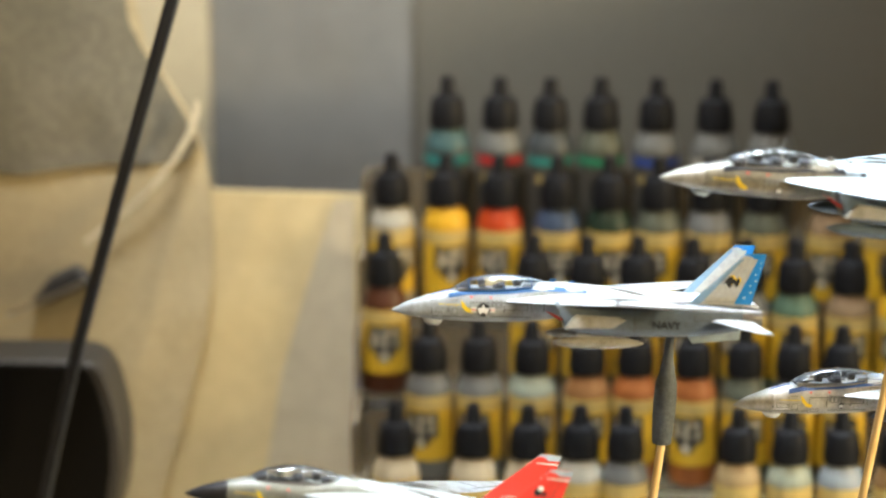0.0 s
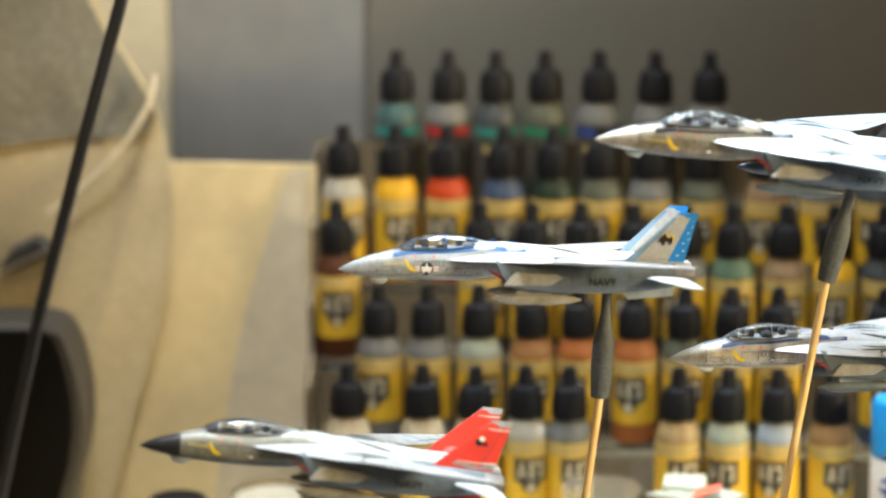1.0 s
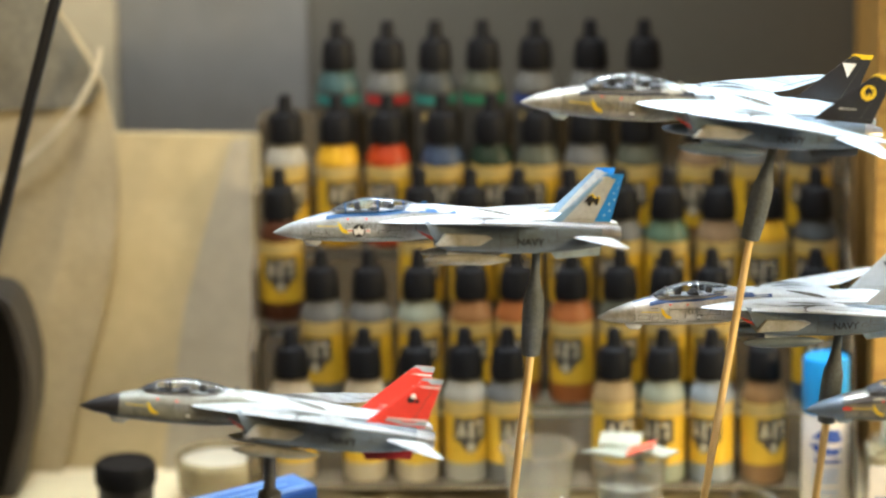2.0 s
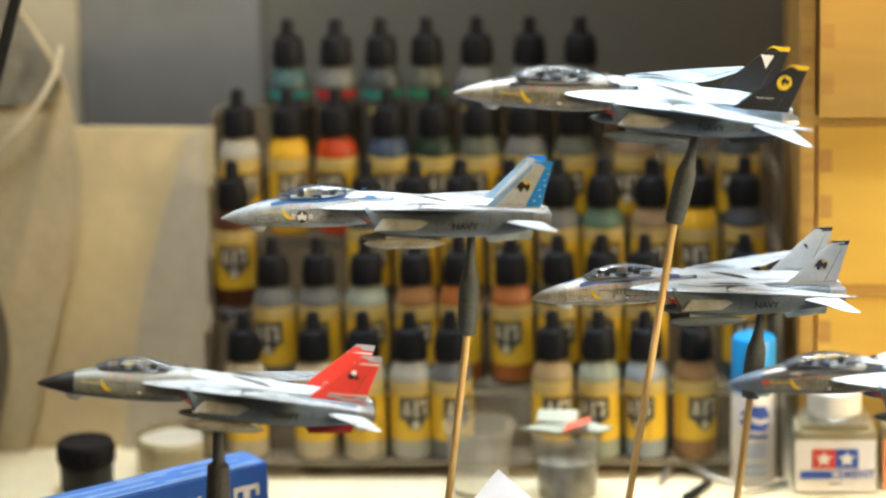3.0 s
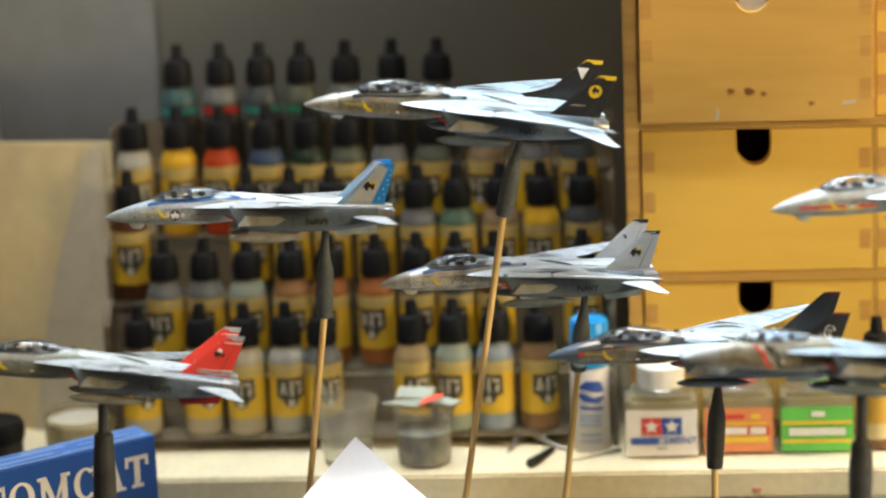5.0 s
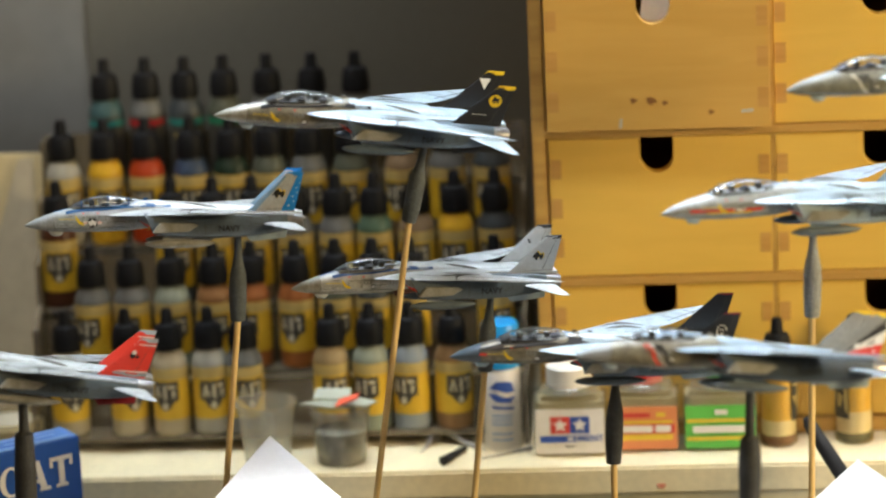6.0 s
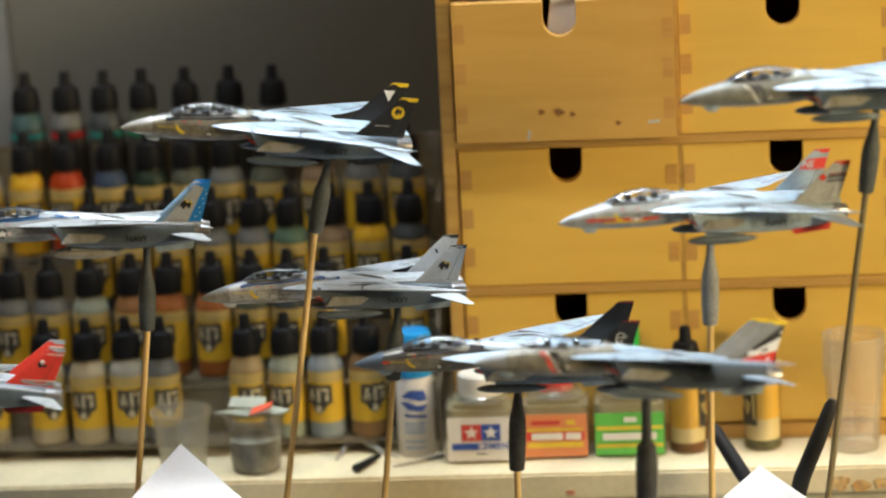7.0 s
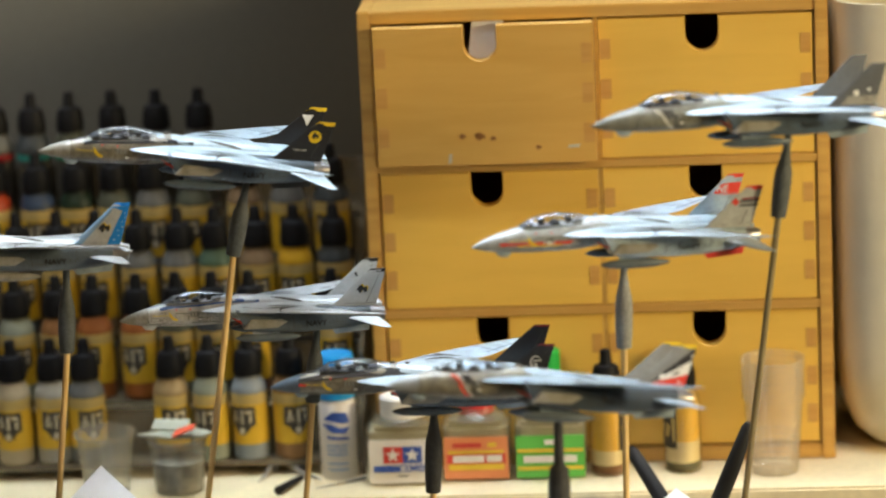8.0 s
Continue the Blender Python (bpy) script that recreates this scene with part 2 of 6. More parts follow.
def lathe(profile, n=28, cx=0.0, cy=0.0, caps=True):
    """A turned shape from (radius, height) pairs."""
    rings = [[(cx + r * math.cos(2 * math.pi * i / n), cy + r * math.sin(2 * math.pi * i / n), z) for i in range(n)] for r, z in profile]
    return skin(rings, True, caps)


def tube(points, radii, n=14):
    """A round bar through the points."""
    rings = []
    pts = [Vector(p) for p in points]
    for k, p in enumerate(pts):
        d = (pts[min(k + 1, len(pts) - 1)] - pts[max(k - 1, 0)]).normalized()
        q = d.to_track_quat("Z", "Y")
        rings.append([p + q @ Vector((radii[k] * math.cos(2 * math.pi * i / n), radii[k] * math.sin(2 * math.pi * i / n), 0)) for i in range(n)])
    return skin(rings)


def slab(outline, thick, m=None, bevel=0.0):
    """A flat plate: an outline in (x, z), its front at y = 0 and its back at y = thick."""
    bm = bmesh.new()
    f = bm.faces.new([bm.verts.new((x, 0, z)) for x, z in outline])
    out = bmesh.ops.extrude_face_region(bm, geom=[f])
    bmesh.ops.translate(bm, verts=[v for v in out["geom"] if isinstance(v, bmesh.types.BMVert)], vec=(0, thick, 0))
    if bevel:
        bmesh.ops.bevel(bm, geom=bm.edges[:], offset=bevel, segments=1, affect="EDGES")
    if m is not None:
        bm.transform(m)
    return bm


def blade(outline, edge, mid, inset=0.72):
    """A lens-shaped wing panel: an outline of points, thin at its rim, thick inside, thickness along its own normal."""
    pts = [Vector(p) for p in outline]
    c = sum(pts, Vector()) / len(pts)
    nrm = Vector()
    for a, b in zip(pts, pts[1:] + pts[:1]):
        nrm += (a - c).cross(b - c)
    nrm.normalize()
    rings = []
    inner = [c + (p - c) * inset for p in pts]
    rings = [[p + nrm * mid for p in inner], [p + nrm * edge for p in pts], [p - nrm * edge for p in pts], [p - nrm * mid for p in inner]]
    return skin(rings)


def lettering(text, size, bold=0.02):
    """The words as a flat mesh in x, z, centred."""
    cu = bpy.data.curves.new("words", "FONT")
    cu.offset = size * bold
    cu.body, cu.size, cu.align_x, cu.align_y, cu.resolution_u = text, size, "CENTER", "CENTER", 3
    ob = bpy.data.objects.new("words", cu)
    scene.collection.objects.link(ob)
    bpy.context.view_layer.update()
    me = bpy.data.meshes.new_from_object(ob.evaluated_get(bpy.context.evaluated_depsgraph_get()))
    bpy.data.objects.remove(ob)
    bpy.data.curves.remove(cu)
    bm = bmesh.new()
    bm.from_mesh(me)
    bpy.data.meshes.remove(me)
    for v in bm.verts:
        v.co = Vector((v.co.x, 0, v.co.y))
    return bm


# ---------------------------------------------------------------- the room
def structure(name, bm, material, label, category):
    return solid(name, bm, material, label, category, kind="structure")


structure("wall_north", box(-1.6, 1.9, 1.52, 1.62, -0.85, 1.7), M["wall"], "taupe painted wall behind the workbench", "wall")
structure("wall_south", box(-1.6, 1.9, -1.5, -1.4, -0.85, 1.7), M["room"], "plain pale wall behind the viewer", "wall")
structure("wall_west", box(-1.7, -1.6, -1.5, 1.62, -0.85, 1.7), M["room"], "plain pale side wall", "wall")
structure("wall_east", box(1.9, 2.0, -1.5, 1.62, -0.85, 1.7), M["room"], "plain pale side wall", "wall")
structure("floor", box(-1.7, 2.0, -1.5, 1.62, -0.95, -0.85), M["birch_end"], "plain brown floor under the workbench", "floor")
structure("ceiling", box(-1.7, 2.0, -1.5, 1.62, 1.7, 1.8), M["room"], "plain pale ceiling", "ceiling")
DESK = -0.06
bench = thing("workbench", "workbench against the wall, its unseen top dark to cut bounce", "workbench", kind="structure")
part("worktop", box(-1.2, 1.4, 0.75, 1.52, DESK - 0.03, DESK, 0.002), M["deck"], bench)
for x in (-1.15, 1.29):
    for y in (0.79, 1.42):
        part("leg", box(x, x + 0.06, y, y + 0.06, -0.85, DESK - 0.03, 0.003), M["birch_edge"], bench)
ledge = thing("bench_ledge", "cream laminate ledge along the back of the bench", "shelf", kind="structure")
part("ledge_board", box(-0.9, 1.1, 1.313, 1.52, -0.016, 0.0, 0.0015), M["ledge"], ledge)
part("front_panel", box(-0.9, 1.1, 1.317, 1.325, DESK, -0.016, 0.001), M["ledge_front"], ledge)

# ---------------------------------------------------------------- chest of drawers
CX0, CX1, CZ0, CZ1, CY = 0.1600, 0.4190, 0.0, 0.2645, 1.3654
CB = 0.0075
chest = thing("drawer_chest", "small birch plywood chest of six drawers on the ledge", "drawer chest", pose(0, 0, 0))
part("side_panel", box(CX0, CX0 + CB, CY, 1.515, CZ0, CZ1, 0.0008), M["birch_edge"], chest)
part("side_panel", box(CX1 - CB, CX1, CY, 1.515, CZ0, CZ1, 0.0008), M["birch_edge"], chest)
part("top_panel", box(CX0 + CB, CX1 - CB, CY + 0.0005, 1.515, CZ1 - CB, CZ1 - 0.0004, 0.0008), M["birch_edge"], chest)
part("bottom_panel", box(CX0 + CB, CX1 - CB, CY + 0.0005, 1.515, CZ0 + 0.0004, CZ0 + 0.009, 0.0008), M["birch_edge"], chest)
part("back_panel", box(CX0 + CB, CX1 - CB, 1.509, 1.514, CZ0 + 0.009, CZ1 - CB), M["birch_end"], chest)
ROWS = [(0.1776, 0.2558), (0.0940, 0.1716), (0.0105, 0.0876)]
for z0, z1 in ((0.1722, 0.1771), (0.0882, 0.0935)):
    part("shelf_board", box(CX0 + CB, CX1 - CB, CY + 0.0003, 1.508, z0, z1, 0.0005), M["birch_edge"], chest)
part("centre_divider", box(0.2909, 0.2925, CY + 0.0012, 1.508, CZ0 + 0.009, CZ1 - CB), M["birch_edge"], chest)


M["birch_tan"] = wood("tan_birch_plywood", (0.61, 0.355, 0.085), (0.56, 0.32, 0.07), 0.5, (1.5, 1, 12), 9)
M["birch_joint"] = wood("birch_joint_end", (0.55, 0.30, 0.08), (0.48, 0.25, 0.06), 0.55, (1, 1, 12), 20)


def drawer(x0, x1, z0, z1, out, slot_x, face="birch"):
    """A drawer front with a half-round finger notch at its top, and the tray behind it."""
    y = CY - out
    r, drop = 0.0092, 0.0105
    o = [(x0, z0), (x1, z0), (x1, z1), (slot_x + r, z1), (slot_x + r, z1 - drop)]
    o += [(slot_x + r * math.cos(a), z1 - drop - r * math.sin(a)) for a in [math.pi * k / 12 for k in range(1, 12)]]
    o += [(slot_x - r, z1 - drop), (slot_x - r, z1), (x0, z1)]
    d = part("drawer", slab(o, 0.008, Matrix.Translation((0, y, 0)), 0.00025), M[face], chest, angle=25)
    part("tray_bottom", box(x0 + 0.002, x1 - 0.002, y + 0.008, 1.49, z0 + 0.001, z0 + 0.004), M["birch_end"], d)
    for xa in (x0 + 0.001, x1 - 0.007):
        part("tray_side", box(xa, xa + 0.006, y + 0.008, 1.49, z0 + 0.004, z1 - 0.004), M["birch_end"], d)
    # box joints: the ends of the side boards show in the front
    h = (z1 - z0) / 7
    for xa in (x0 + 0.0008, x1 - 0.0068):
        for k in (1, 3, 5):
            part("finger_joint", box(xa, xa + 0.006, y - 0.0003, y + 0.004, z0 + k * h, z0 + (k + 1) * h), M["birch_joint"], d)
    return d


for k, (z0, z1) in enumerate(ROWS):
    drawer(0.1688, 0.2905, z0, z1, 0.007 if k == 0 else -0.0012, 0.2280, "birch_tan" if k == 0 else "birch")
    drawer(0.2928, 0.4105, z0, z1, -0.0012, 0.3500)

# ---------------------------------------------------------------- paint rack and bottles
STEPS = [(1.4516, 0.2085, -0.103, 0.150), (1.4310, 0.1775, -0.124, 0.150), (1.4105, 0.1462, -0.124, 0.150), (1.3898, 0.1133, -0.124, 0.150),
         (1.3690, 0.0812, -0.124, 0.150)]
BOTTLE = 0.072
rack = thing("paint_rack", "stepped grey acrylic rack for paint bottles", "paint rack")
for k, (y, tip, xa, xb) in enumerate(STEPS):
    z = tip - BOTTLE
    part("step", box(-0.124, 0.150, y - 0.0104, y + 0.0104, z - 0.003, z - 0.0002, 0.0004), M["rack"], rack)
    part("riser", box(-0.124, 0.150, y + 0.0104, y + 0.0116, z - 0.003, z + 0.026, 0.0003), M["rack"], rack)
for xa in (-0.1275, 0.150):
    o = [(STEPS[4][0] - 0.013, 0.0005), (STEPS[0][0] + 0.012, 0.0005), (STEPS[0][0] + 0.012, STEPS[0][1] - 0.046)]
    for y, tip, a, b in STEPS:
        o += [(y - 0.011, tip - 0.046), (y - 0.011, tip - 0.070)]
    m = Matrix(((0, 1, 0, xa), (1, 0, 0, 0), (0, 0, 1, 0), (0, 0, 0, 1)))
    part("end_panel", slab(o, 0.003, m), M["rack"], rack)

PAINT = {}


def paint(c):
    if c not in PAINT:
        grey = sum(c) / 3
        PAINT[c] = mat("bottle_of_paint", tuple(0.68 * (0.88 * v + 0.12 * grey) ** 1.3 for v in c), 0.42, vary=0.05, grain=90, spec=0.35)
    return PAINT[c]


M["label_y"] = mat("ochre_label", (0.60, 0.37, 0.022), 0.45, vary=0.06, grain=140, wear_scale=30)
M["label_c"] = mat("cream_label", (0.47, 0.345, 0.12), 0.45, vary=0.06, grain=140, wear_scale=30)
M["label_k"] = mat("black_label_print", (0.05, 0.045, 0.035), 0.5)
M["label_w"] = mat("pale_label_print", (0.58, 0.52, 0.38), 0.5)
RB = 0.0103
BODY = [(RB * 0.9, 0.0), (RB, 0.0012), (RB, 0.0395), (RB * 0.97, 0.0418), (RB * 0.80, 0.0462), (RB * 0.68, 0.0482), (RB * 0.66, 0.0500)]
CAP = [(RB * 0.79, 0.0490), (RB * 0.81, 0.0525), (RB * 0.76, 0.0578), (RB * 0.69, 0.0612), (RB * 0.62, 0.0628), (RB * 0.38, 0.0637), (RB * 0.34, 0.0648), (RB * 0.30, 0.0706), (RB * 0.23, 0.0720)]


def curved_patch(outline, r, m=None):
    """A print on the side of a bottle: an outline of (arc, height) bent round the radius r, facing -y."""
    bm = bmesh.new()
    bm.faces.new([bm.verts.new((a, 0, z)) for a, z in outline])
    bmesh.ops.triangulate(bm, faces=bm.faces[:])
    bmesh.ops.subdivide_edges(bm, edges=bm.edges[:], cuts=3, use_grid_fill=True)
    for v in bm.verts:
        t = v.co.x / r
        v.co = Vector((r * math.sin(t), -r * math.cos(t), v.co.z))
    return bm


def ring_between(r, z0, z1, n=28):
    return lathe([(r, z0), (r, z1)], n, caps=False)


GLYPHS = [[(-0.0080, 0.0318), (0.0080, 0.0318), (0.0082, 0.0212), (0.0050, 0.0196), (0.0030, 0.0164), (0.0, 0.0146), (-0.0030, 0.0164), (-0.0050, 0.0196), (-0.0082, 0.0212)]]
GAPS = [[(-0.0066, 0.0226), (-0.0050, 0.0226), (-0.0032, 0.0292), (-0.0046, 0.0292)], [(-0.0036, 0.0226), (-0.0024, 0.0226), (-0.0024, 0.0262), (-0.0036, 0.0262)],
        [(-0.0006, 0.0300), (0.0010, 0.0300), (0.0012, 0.0216), (-0.0004, 0.0216)], [(0.0026, 0.0298), (0.0064, 0.0294), (0.0062, 0.0278), (0.0026, 0.0280)], [(0.0044, 0.0266), (0.0062, 0.0266), (0.0056, 0.0222), (0.0042, 0.0222)],
        [(-0.0018, 0.0182), (0.0, 0.0204), (0.0018, 0.0182), (0.0014, 0.0156), (-0.0014, 0.0156)]]


def paint_bottle(colour, label_kind, x, y, z, turn, cap_turn=0):
    b = thing("paint_bottle", "dropper bottle of %s paint with %s label" % (colour[0], "a black" if label_kind else "an ochre"), "paint bottle", pose(x, y, z, 0, 0, turn), "bottles in the paint rack")
    part("body", lathe(BODY), paint(colour[1]), b)
    c = part("cap", lathe(CAP, 20), M["cap"], b, "black plastic dropper cap")
    if label_kind:
        lab = part("label", ring_between(RB + 0.00012, 0.0060, 0.0390), M["label_k"], b, "black paper label")
        part("label_band", ring_between(RB + 0.00022, 0.0335, 0.0372), paint(label_kind), lab, "coloured band")
        part("print", curved_patch([(-0.0050, 0.0290), (0.0050, 0.0290), (0.0050, 0.0255), (-0.0050, 0.0255)], RB + 0.00025), M["label_c"], lab)
        return b
    lab = part("label", ring_between(RB + 0.00012, 0.0095, 0.0390), M["label_y"], b, "ochre paper label")
    part("label_band", ring_between(RB + 0.00022, 0.0330, 0.0388), M["label_c"], lab)
    for o in GLYPHS:
        part("print", curved_patch(o, RB + 0.00025), M["label_k"], lab)
    for o in GAPS:
        part("print_mark", curved_patch(o, RB + 0.00038), M["label_w"], lab)
    return b


COL = dict(tealgrey=("grey-teal", (0.10, 0.19, 0.19)), teal=("teal", (0.06, 0.26, 0.25)), redc=("red", (0.62, 0.085, 0.0)), slate=("slate grey", (0.11, 0.125, 0.13)), green=("green", (0.05, 0.20, 0.10)),
           grey=("grey", (0.25, 0.25, 0.23)), white=("white", (0.56, 0.53, 0.44)), yellow=("yellow", (0.86, 0.52, 0.0)), bluegrey=("blue-grey", (0.09, 0.13, 0.20)),
           dkgreen=("dark green", (0.04, 0.075, 0.045)), olive=("olive grey", (0.17, 0.18, 0.13)), tan=("tan", (0.40, 0.28, 0.16)), brown=("brown", (0.16, 0.06, 0.025)),
           pale=("pale green", (0.42, 0.45, 0.35)), rust=("rust", (0.42, 0.22, 0.08)), orange=("orange brown", (0.50, 0.19, 0.045)), flesh=("flesh", (0.52, 0.38, 0.19)),
           sky=("pale blue", (0.40, 0.44, 0.46)), cream=("cream", (0.66, 0.56, 0.38)), copper=("copper", (0.42, 0.25, 0.10)), mint=("mint green", (0.16, 0.25, 0.17)))
FILL = [
    ([-0.0892, -0.0654, -0.0428, -0.0202, 0.0049, 0.0309, 0.0562], "tealgrey grey slate olive grey grey grey"),
    ([-0.1130, -0.0885, -0.0646, -0.0387, -0.0156, 0.0065, 0.0290, 0.0531, 0.0830, 0.1080, 0.1335], "white yellow redc bluegrey dkgreen olive grey olive tan grey slate"),
    ([-0.1148, -0.0485, -0.0248, -0.0024, 0.0219, 0.0455, 0.0670, 0.0908, 0.1130, 0.1358], "brown slate olive tan grey grey mint tan yellow slate"),
    ([-0.0938, -0.0716, -0.0483, -0.0241, -0.0029, 0.0225, 0.0451, 0.0663, 0.0874, 0.1351], "grey grey pale rust orange orange olive slate brown bluegrey"),
    ([-0.1069, -0.0730, -0.0490, -0.0264, -0.0067, 0.0424, 0.0648, 0.0871, 0.1109], "cream cream cream white grey flesh pale sky copper"),
]
rnd = random.Random(4)
for (y, tip, xa, xb), (xs, names) in zip(STEPS, FILL):
    for x, nm in zip(xs, names.split()):
        k = xs.index(x)
        top = tip > 0.2
        kind = [(0.05, 0.40, 0.38), (0.70, 0.04, 0.04), (0.05, 0.38, 0.33), (0.04, 0.36, 0.20), (0.06, 0.13, 0.42), (0.55, 0.52, 0.44), (0.50, 0.46, 0.38)][k] if top else 0
        paint_bottle(COL[nm], kind, x, y + rnd.uniform(-0.0006, 0.0006), tip - BOTTLE, rnd.uniform(-28, 28))


# ---------------------------------------------------------------- model aircraft
FUS = [  # station, half width, top, bottom: of the fore body and spine
    (0.000, 0.0008, 0.001, -0.001), (0.012, 0.0070, 0.008, -0.006), (0.040, 0.0170, 0.023, -0.013), (0.090, 0.0290, 0.041, -0.020), (0.105, 0.0310, 0.0455, -0.021),
    (0.150, 0.0365, 0.058, -0.024), (0.200, 0.0400, 0.064, -0.026), (0.290, 0.0430, 0.068, -0.026), (0.360, 0.0440, 0.074, -0.024), (0.400, 0.0440, 0.083, -0.020),
    (0.440, 0.0430, 0.084, -0.014), (0.520, 0.0420, 0.078, -0.006), (0.620, 0.0420, 0.071, 0.000), (0.750, 0.0420, 0.063, 0.005), (0.880, 0.0420, 0.055, 0.012), (0.960, 0.0380, 0.045, 0.018)]


def station(x, table=FUS):
    for a, b in zip(table, table[1:]):
        if a[0] <= x <= b[0]:
            t = (x - a[0]) / (b[0] - a[0])
            return [a[i] + t * (b[i] - a[i]) for i in range(1, len(a))]
    return list(table[-1][1:])


def ring_at(x, w, top, bot, n=28, power=2.4):
    out = []
    mid, hh = (top + bot) / 2, (top - bot) / 2
    for i in range(n):
        a = 2 * math.pi * i / n
        c, s = math.cos(a), math.sin(a)
        out.append((x, w * math.copysign(abs(c) ** (2 / power), c), mid + hh * math.copysign(abs(s) ** (2 / power), s)))
    return out


def side(x, z, table=FUS, power=2.4):
    """Half width of the fore body at a station and height."""
    w, top, bot = station(x, table)
    u = min(abs((z - (top + bot) / 2) / ((top - bot) / 2)), 0.98)
    return w * (1 - u ** power) ** (1 / power)


NAC = [(0.425, 0.034, 0.045, -0.008), (0.455, 0.036, 0.046, -0.028), (0.485, 0.037, 0.046, -0.037), (0.560, 0.038, 0.045, -0.044), (0.680, 0.039, 0.044, -0.047), (0.780, 0.039, 0.044, -0.044),
       (0.870, 0.036, 0.043, -0.035), (0.930, 0.032, 0.041, -0.025)]
NY = 0.080


def on_body(bm, L, lift=0.0012, table=FUS, y0=0.0, power=2.4):
    """Lays a flat print in x, z (in lengths) on the port side of the body."""
    if len(bm.faces) < 60:
        bmesh.ops.triangulate(bm, faces=bm.faces[:])
        bmesh.ops.subdivide_edges(bm, edges=bm.edges[:], cuts=2)
    for v in bm.verts:
        v.co = Vector((v.co.x, -(y0 + side(v.co.x, v.co.z, table, power) + lift), v.co.z)) * L
    return bm


def flat(outline):
    bm = bmesh.new()
    bm.faces.new([bm.verts.new((x, 0, z)) for x, z in outline])
    return bm


def rect(x0, x1, z0, z1):
    return flat([(x0, z0), (x1, z0), (x1, z1), (x0, z1)])


def disc(cx, cz, r, n=20):
    return flat([(cx + r * math.cos(2 * math.pi * i / n), cz + r * math.sin(2 * math.pi * i / n)) for i in range(n)])


def star(cx, cz, r):
    return flat([(cx + (r if i % 2 == 0 else r * 0.4) * math.sin(math.pi * i / 5), cz + (r if i % 2 == 0 else r * 0.4) * math.cos(math.pi * i / 5)) for i in range(10)])


# the fin: corners in x, z above the deck
FIN = [(0.788, 0.045), (0.955, 0.045), (0.991, 0.182), (0.935, 0.180)]


def fin_point(u, v):
    """u along the chord, v up the fin."""
    x = (1 - v) * (FIN[0][0] + u * (FIN[1][0] - FIN[0][0])) + v * (FIN[3][0] + u * (FIN[2][0] - FIN[3][0]))
    return x, FIN[0][1] + v * (FIN[2][1] - FIN[0][1])


def fin_patch(u0, u1, v0, v1):
    return [fin_point(u0, v0), fin_point(u1, v0), fin_point(u1, v1), fin_point(u0, v1)]


CHORD = (1.0, 0.86, 0.68, 0.5, 0.34, 0.2, 0.1, 0.035, 0.008, 0.0)


def bulge(u, blunt=True):
    """Half thickness of a wing section along its chord, 1 at the thickest."""
    u = min(max(u, 0.0), 1.0)
    return u ** 0.5 * (1 - u) ** 0.9 / 0.4015 if blunt else u ** 0.85 * (1 - u) ** 0.9 / 0.2976


def loft(sections, sg=1, belly=1.0, blunt=True):
    """A wing from sections (y, leading edge, trailing edge, height, half thickness). belly: the depth of its lower face."""
    rings = []
    for y, x0, x1, z, t in sections:
        up = [(x0 + u * (x1 - x0), sg * y, z + t * bulge(u, blunt)) for u in CHORD]
        rings.append(up + [(x0 + u * (x1 - x0), sg * y, z - t * belly * bulge(u, blunt)) for u in reversed(CHORD[1:-1])])
    return skin(rings)


def top_of(sections, x, y):
    """Height of the upper face of a lofted wing."""
    for a, b in zip(sections, sections[1:]):
        if a[0] <= y <= b[0] or b is sections[-1]:
            q = min(max((y - a[0]) / (b[0] - a[0]), 0.0), 1.0)
            _, x0, x1, z, t = [m + q * (n - m) for m, n in zip(a, b)]
            return z + t * bulge((x - x0) / (x1 - x0), sections is not GLOVE)


def inked(points, widths, sections, sg, lift=0.0007):
    """A line of dark wash on the upper face of a wing."""
    pts = [Vector((x, y)) for x, y in points]
    rows = []
    for k, p in enumerate(pts):
        d = (pts[min(k + 1, len(pts) - 1)] - pts[max(k - 1, 0)]).normalized()
        n = Vector((-d.y, d.x)) * widths[k] / 2
        rows.append([(q.x, sg * q.y, top_of(sections, q.x, q.y) + lift) for q in (p - n, p + n)])
    return skin(rows, False, False)


GLOVE = [(0.030, 0.285, 0.78, 0.0370, 0.0230), (0.050, 0.312, 0.78, 0.0345, 0.0225), (0.068, 0.350, 0.775, 0.0345, 0.0225), (0.090, 0.395, 0.765, 0.0370, 0.0195), (0.115, 0.450, 0.750, 0.0395, 0.0175),
         (0.140, 0.503, 0.735, 0.0420, 0.0150), (0.160, 0.552, 0.715, 0.0445, 0.0120), (0.170, 0.592, 0.695, 0.0470, 0.0080), (0.1725, 0.630, 0.665, 0.0490, 0.0025)]
WING = [(0.120, 0.500, 0.735, 0.0470, 0.0090), (0.150, 0.545, 0.790, 0.0480, 0.0090), (0.200, 0.655, 0.848, 0.0505, 0.0075), (0.250, 0.785, 0.905, 0.0530, 0.0055), (0.283, 0.876, 0.945, 0.0545, 0.0040),
        (0.294, 0.912, 0.962, 0.0550, 0.0026), (0.297, 0.934, 0.966, 0.0550, 0.0010)]
TAIL = [(0.095, 0.825, 0.955, 0.0045, 0.0065), (0.160, 0.890, 0.974, -0.0035, 0.0050), (0.212, 0.943, 0.990, -0.0105, 0.0032), (0.226, 0.962, 0.995, -0.0122, 0.0020), (0.231, 0.978, 0.996, -0.0128, 0.0008)]


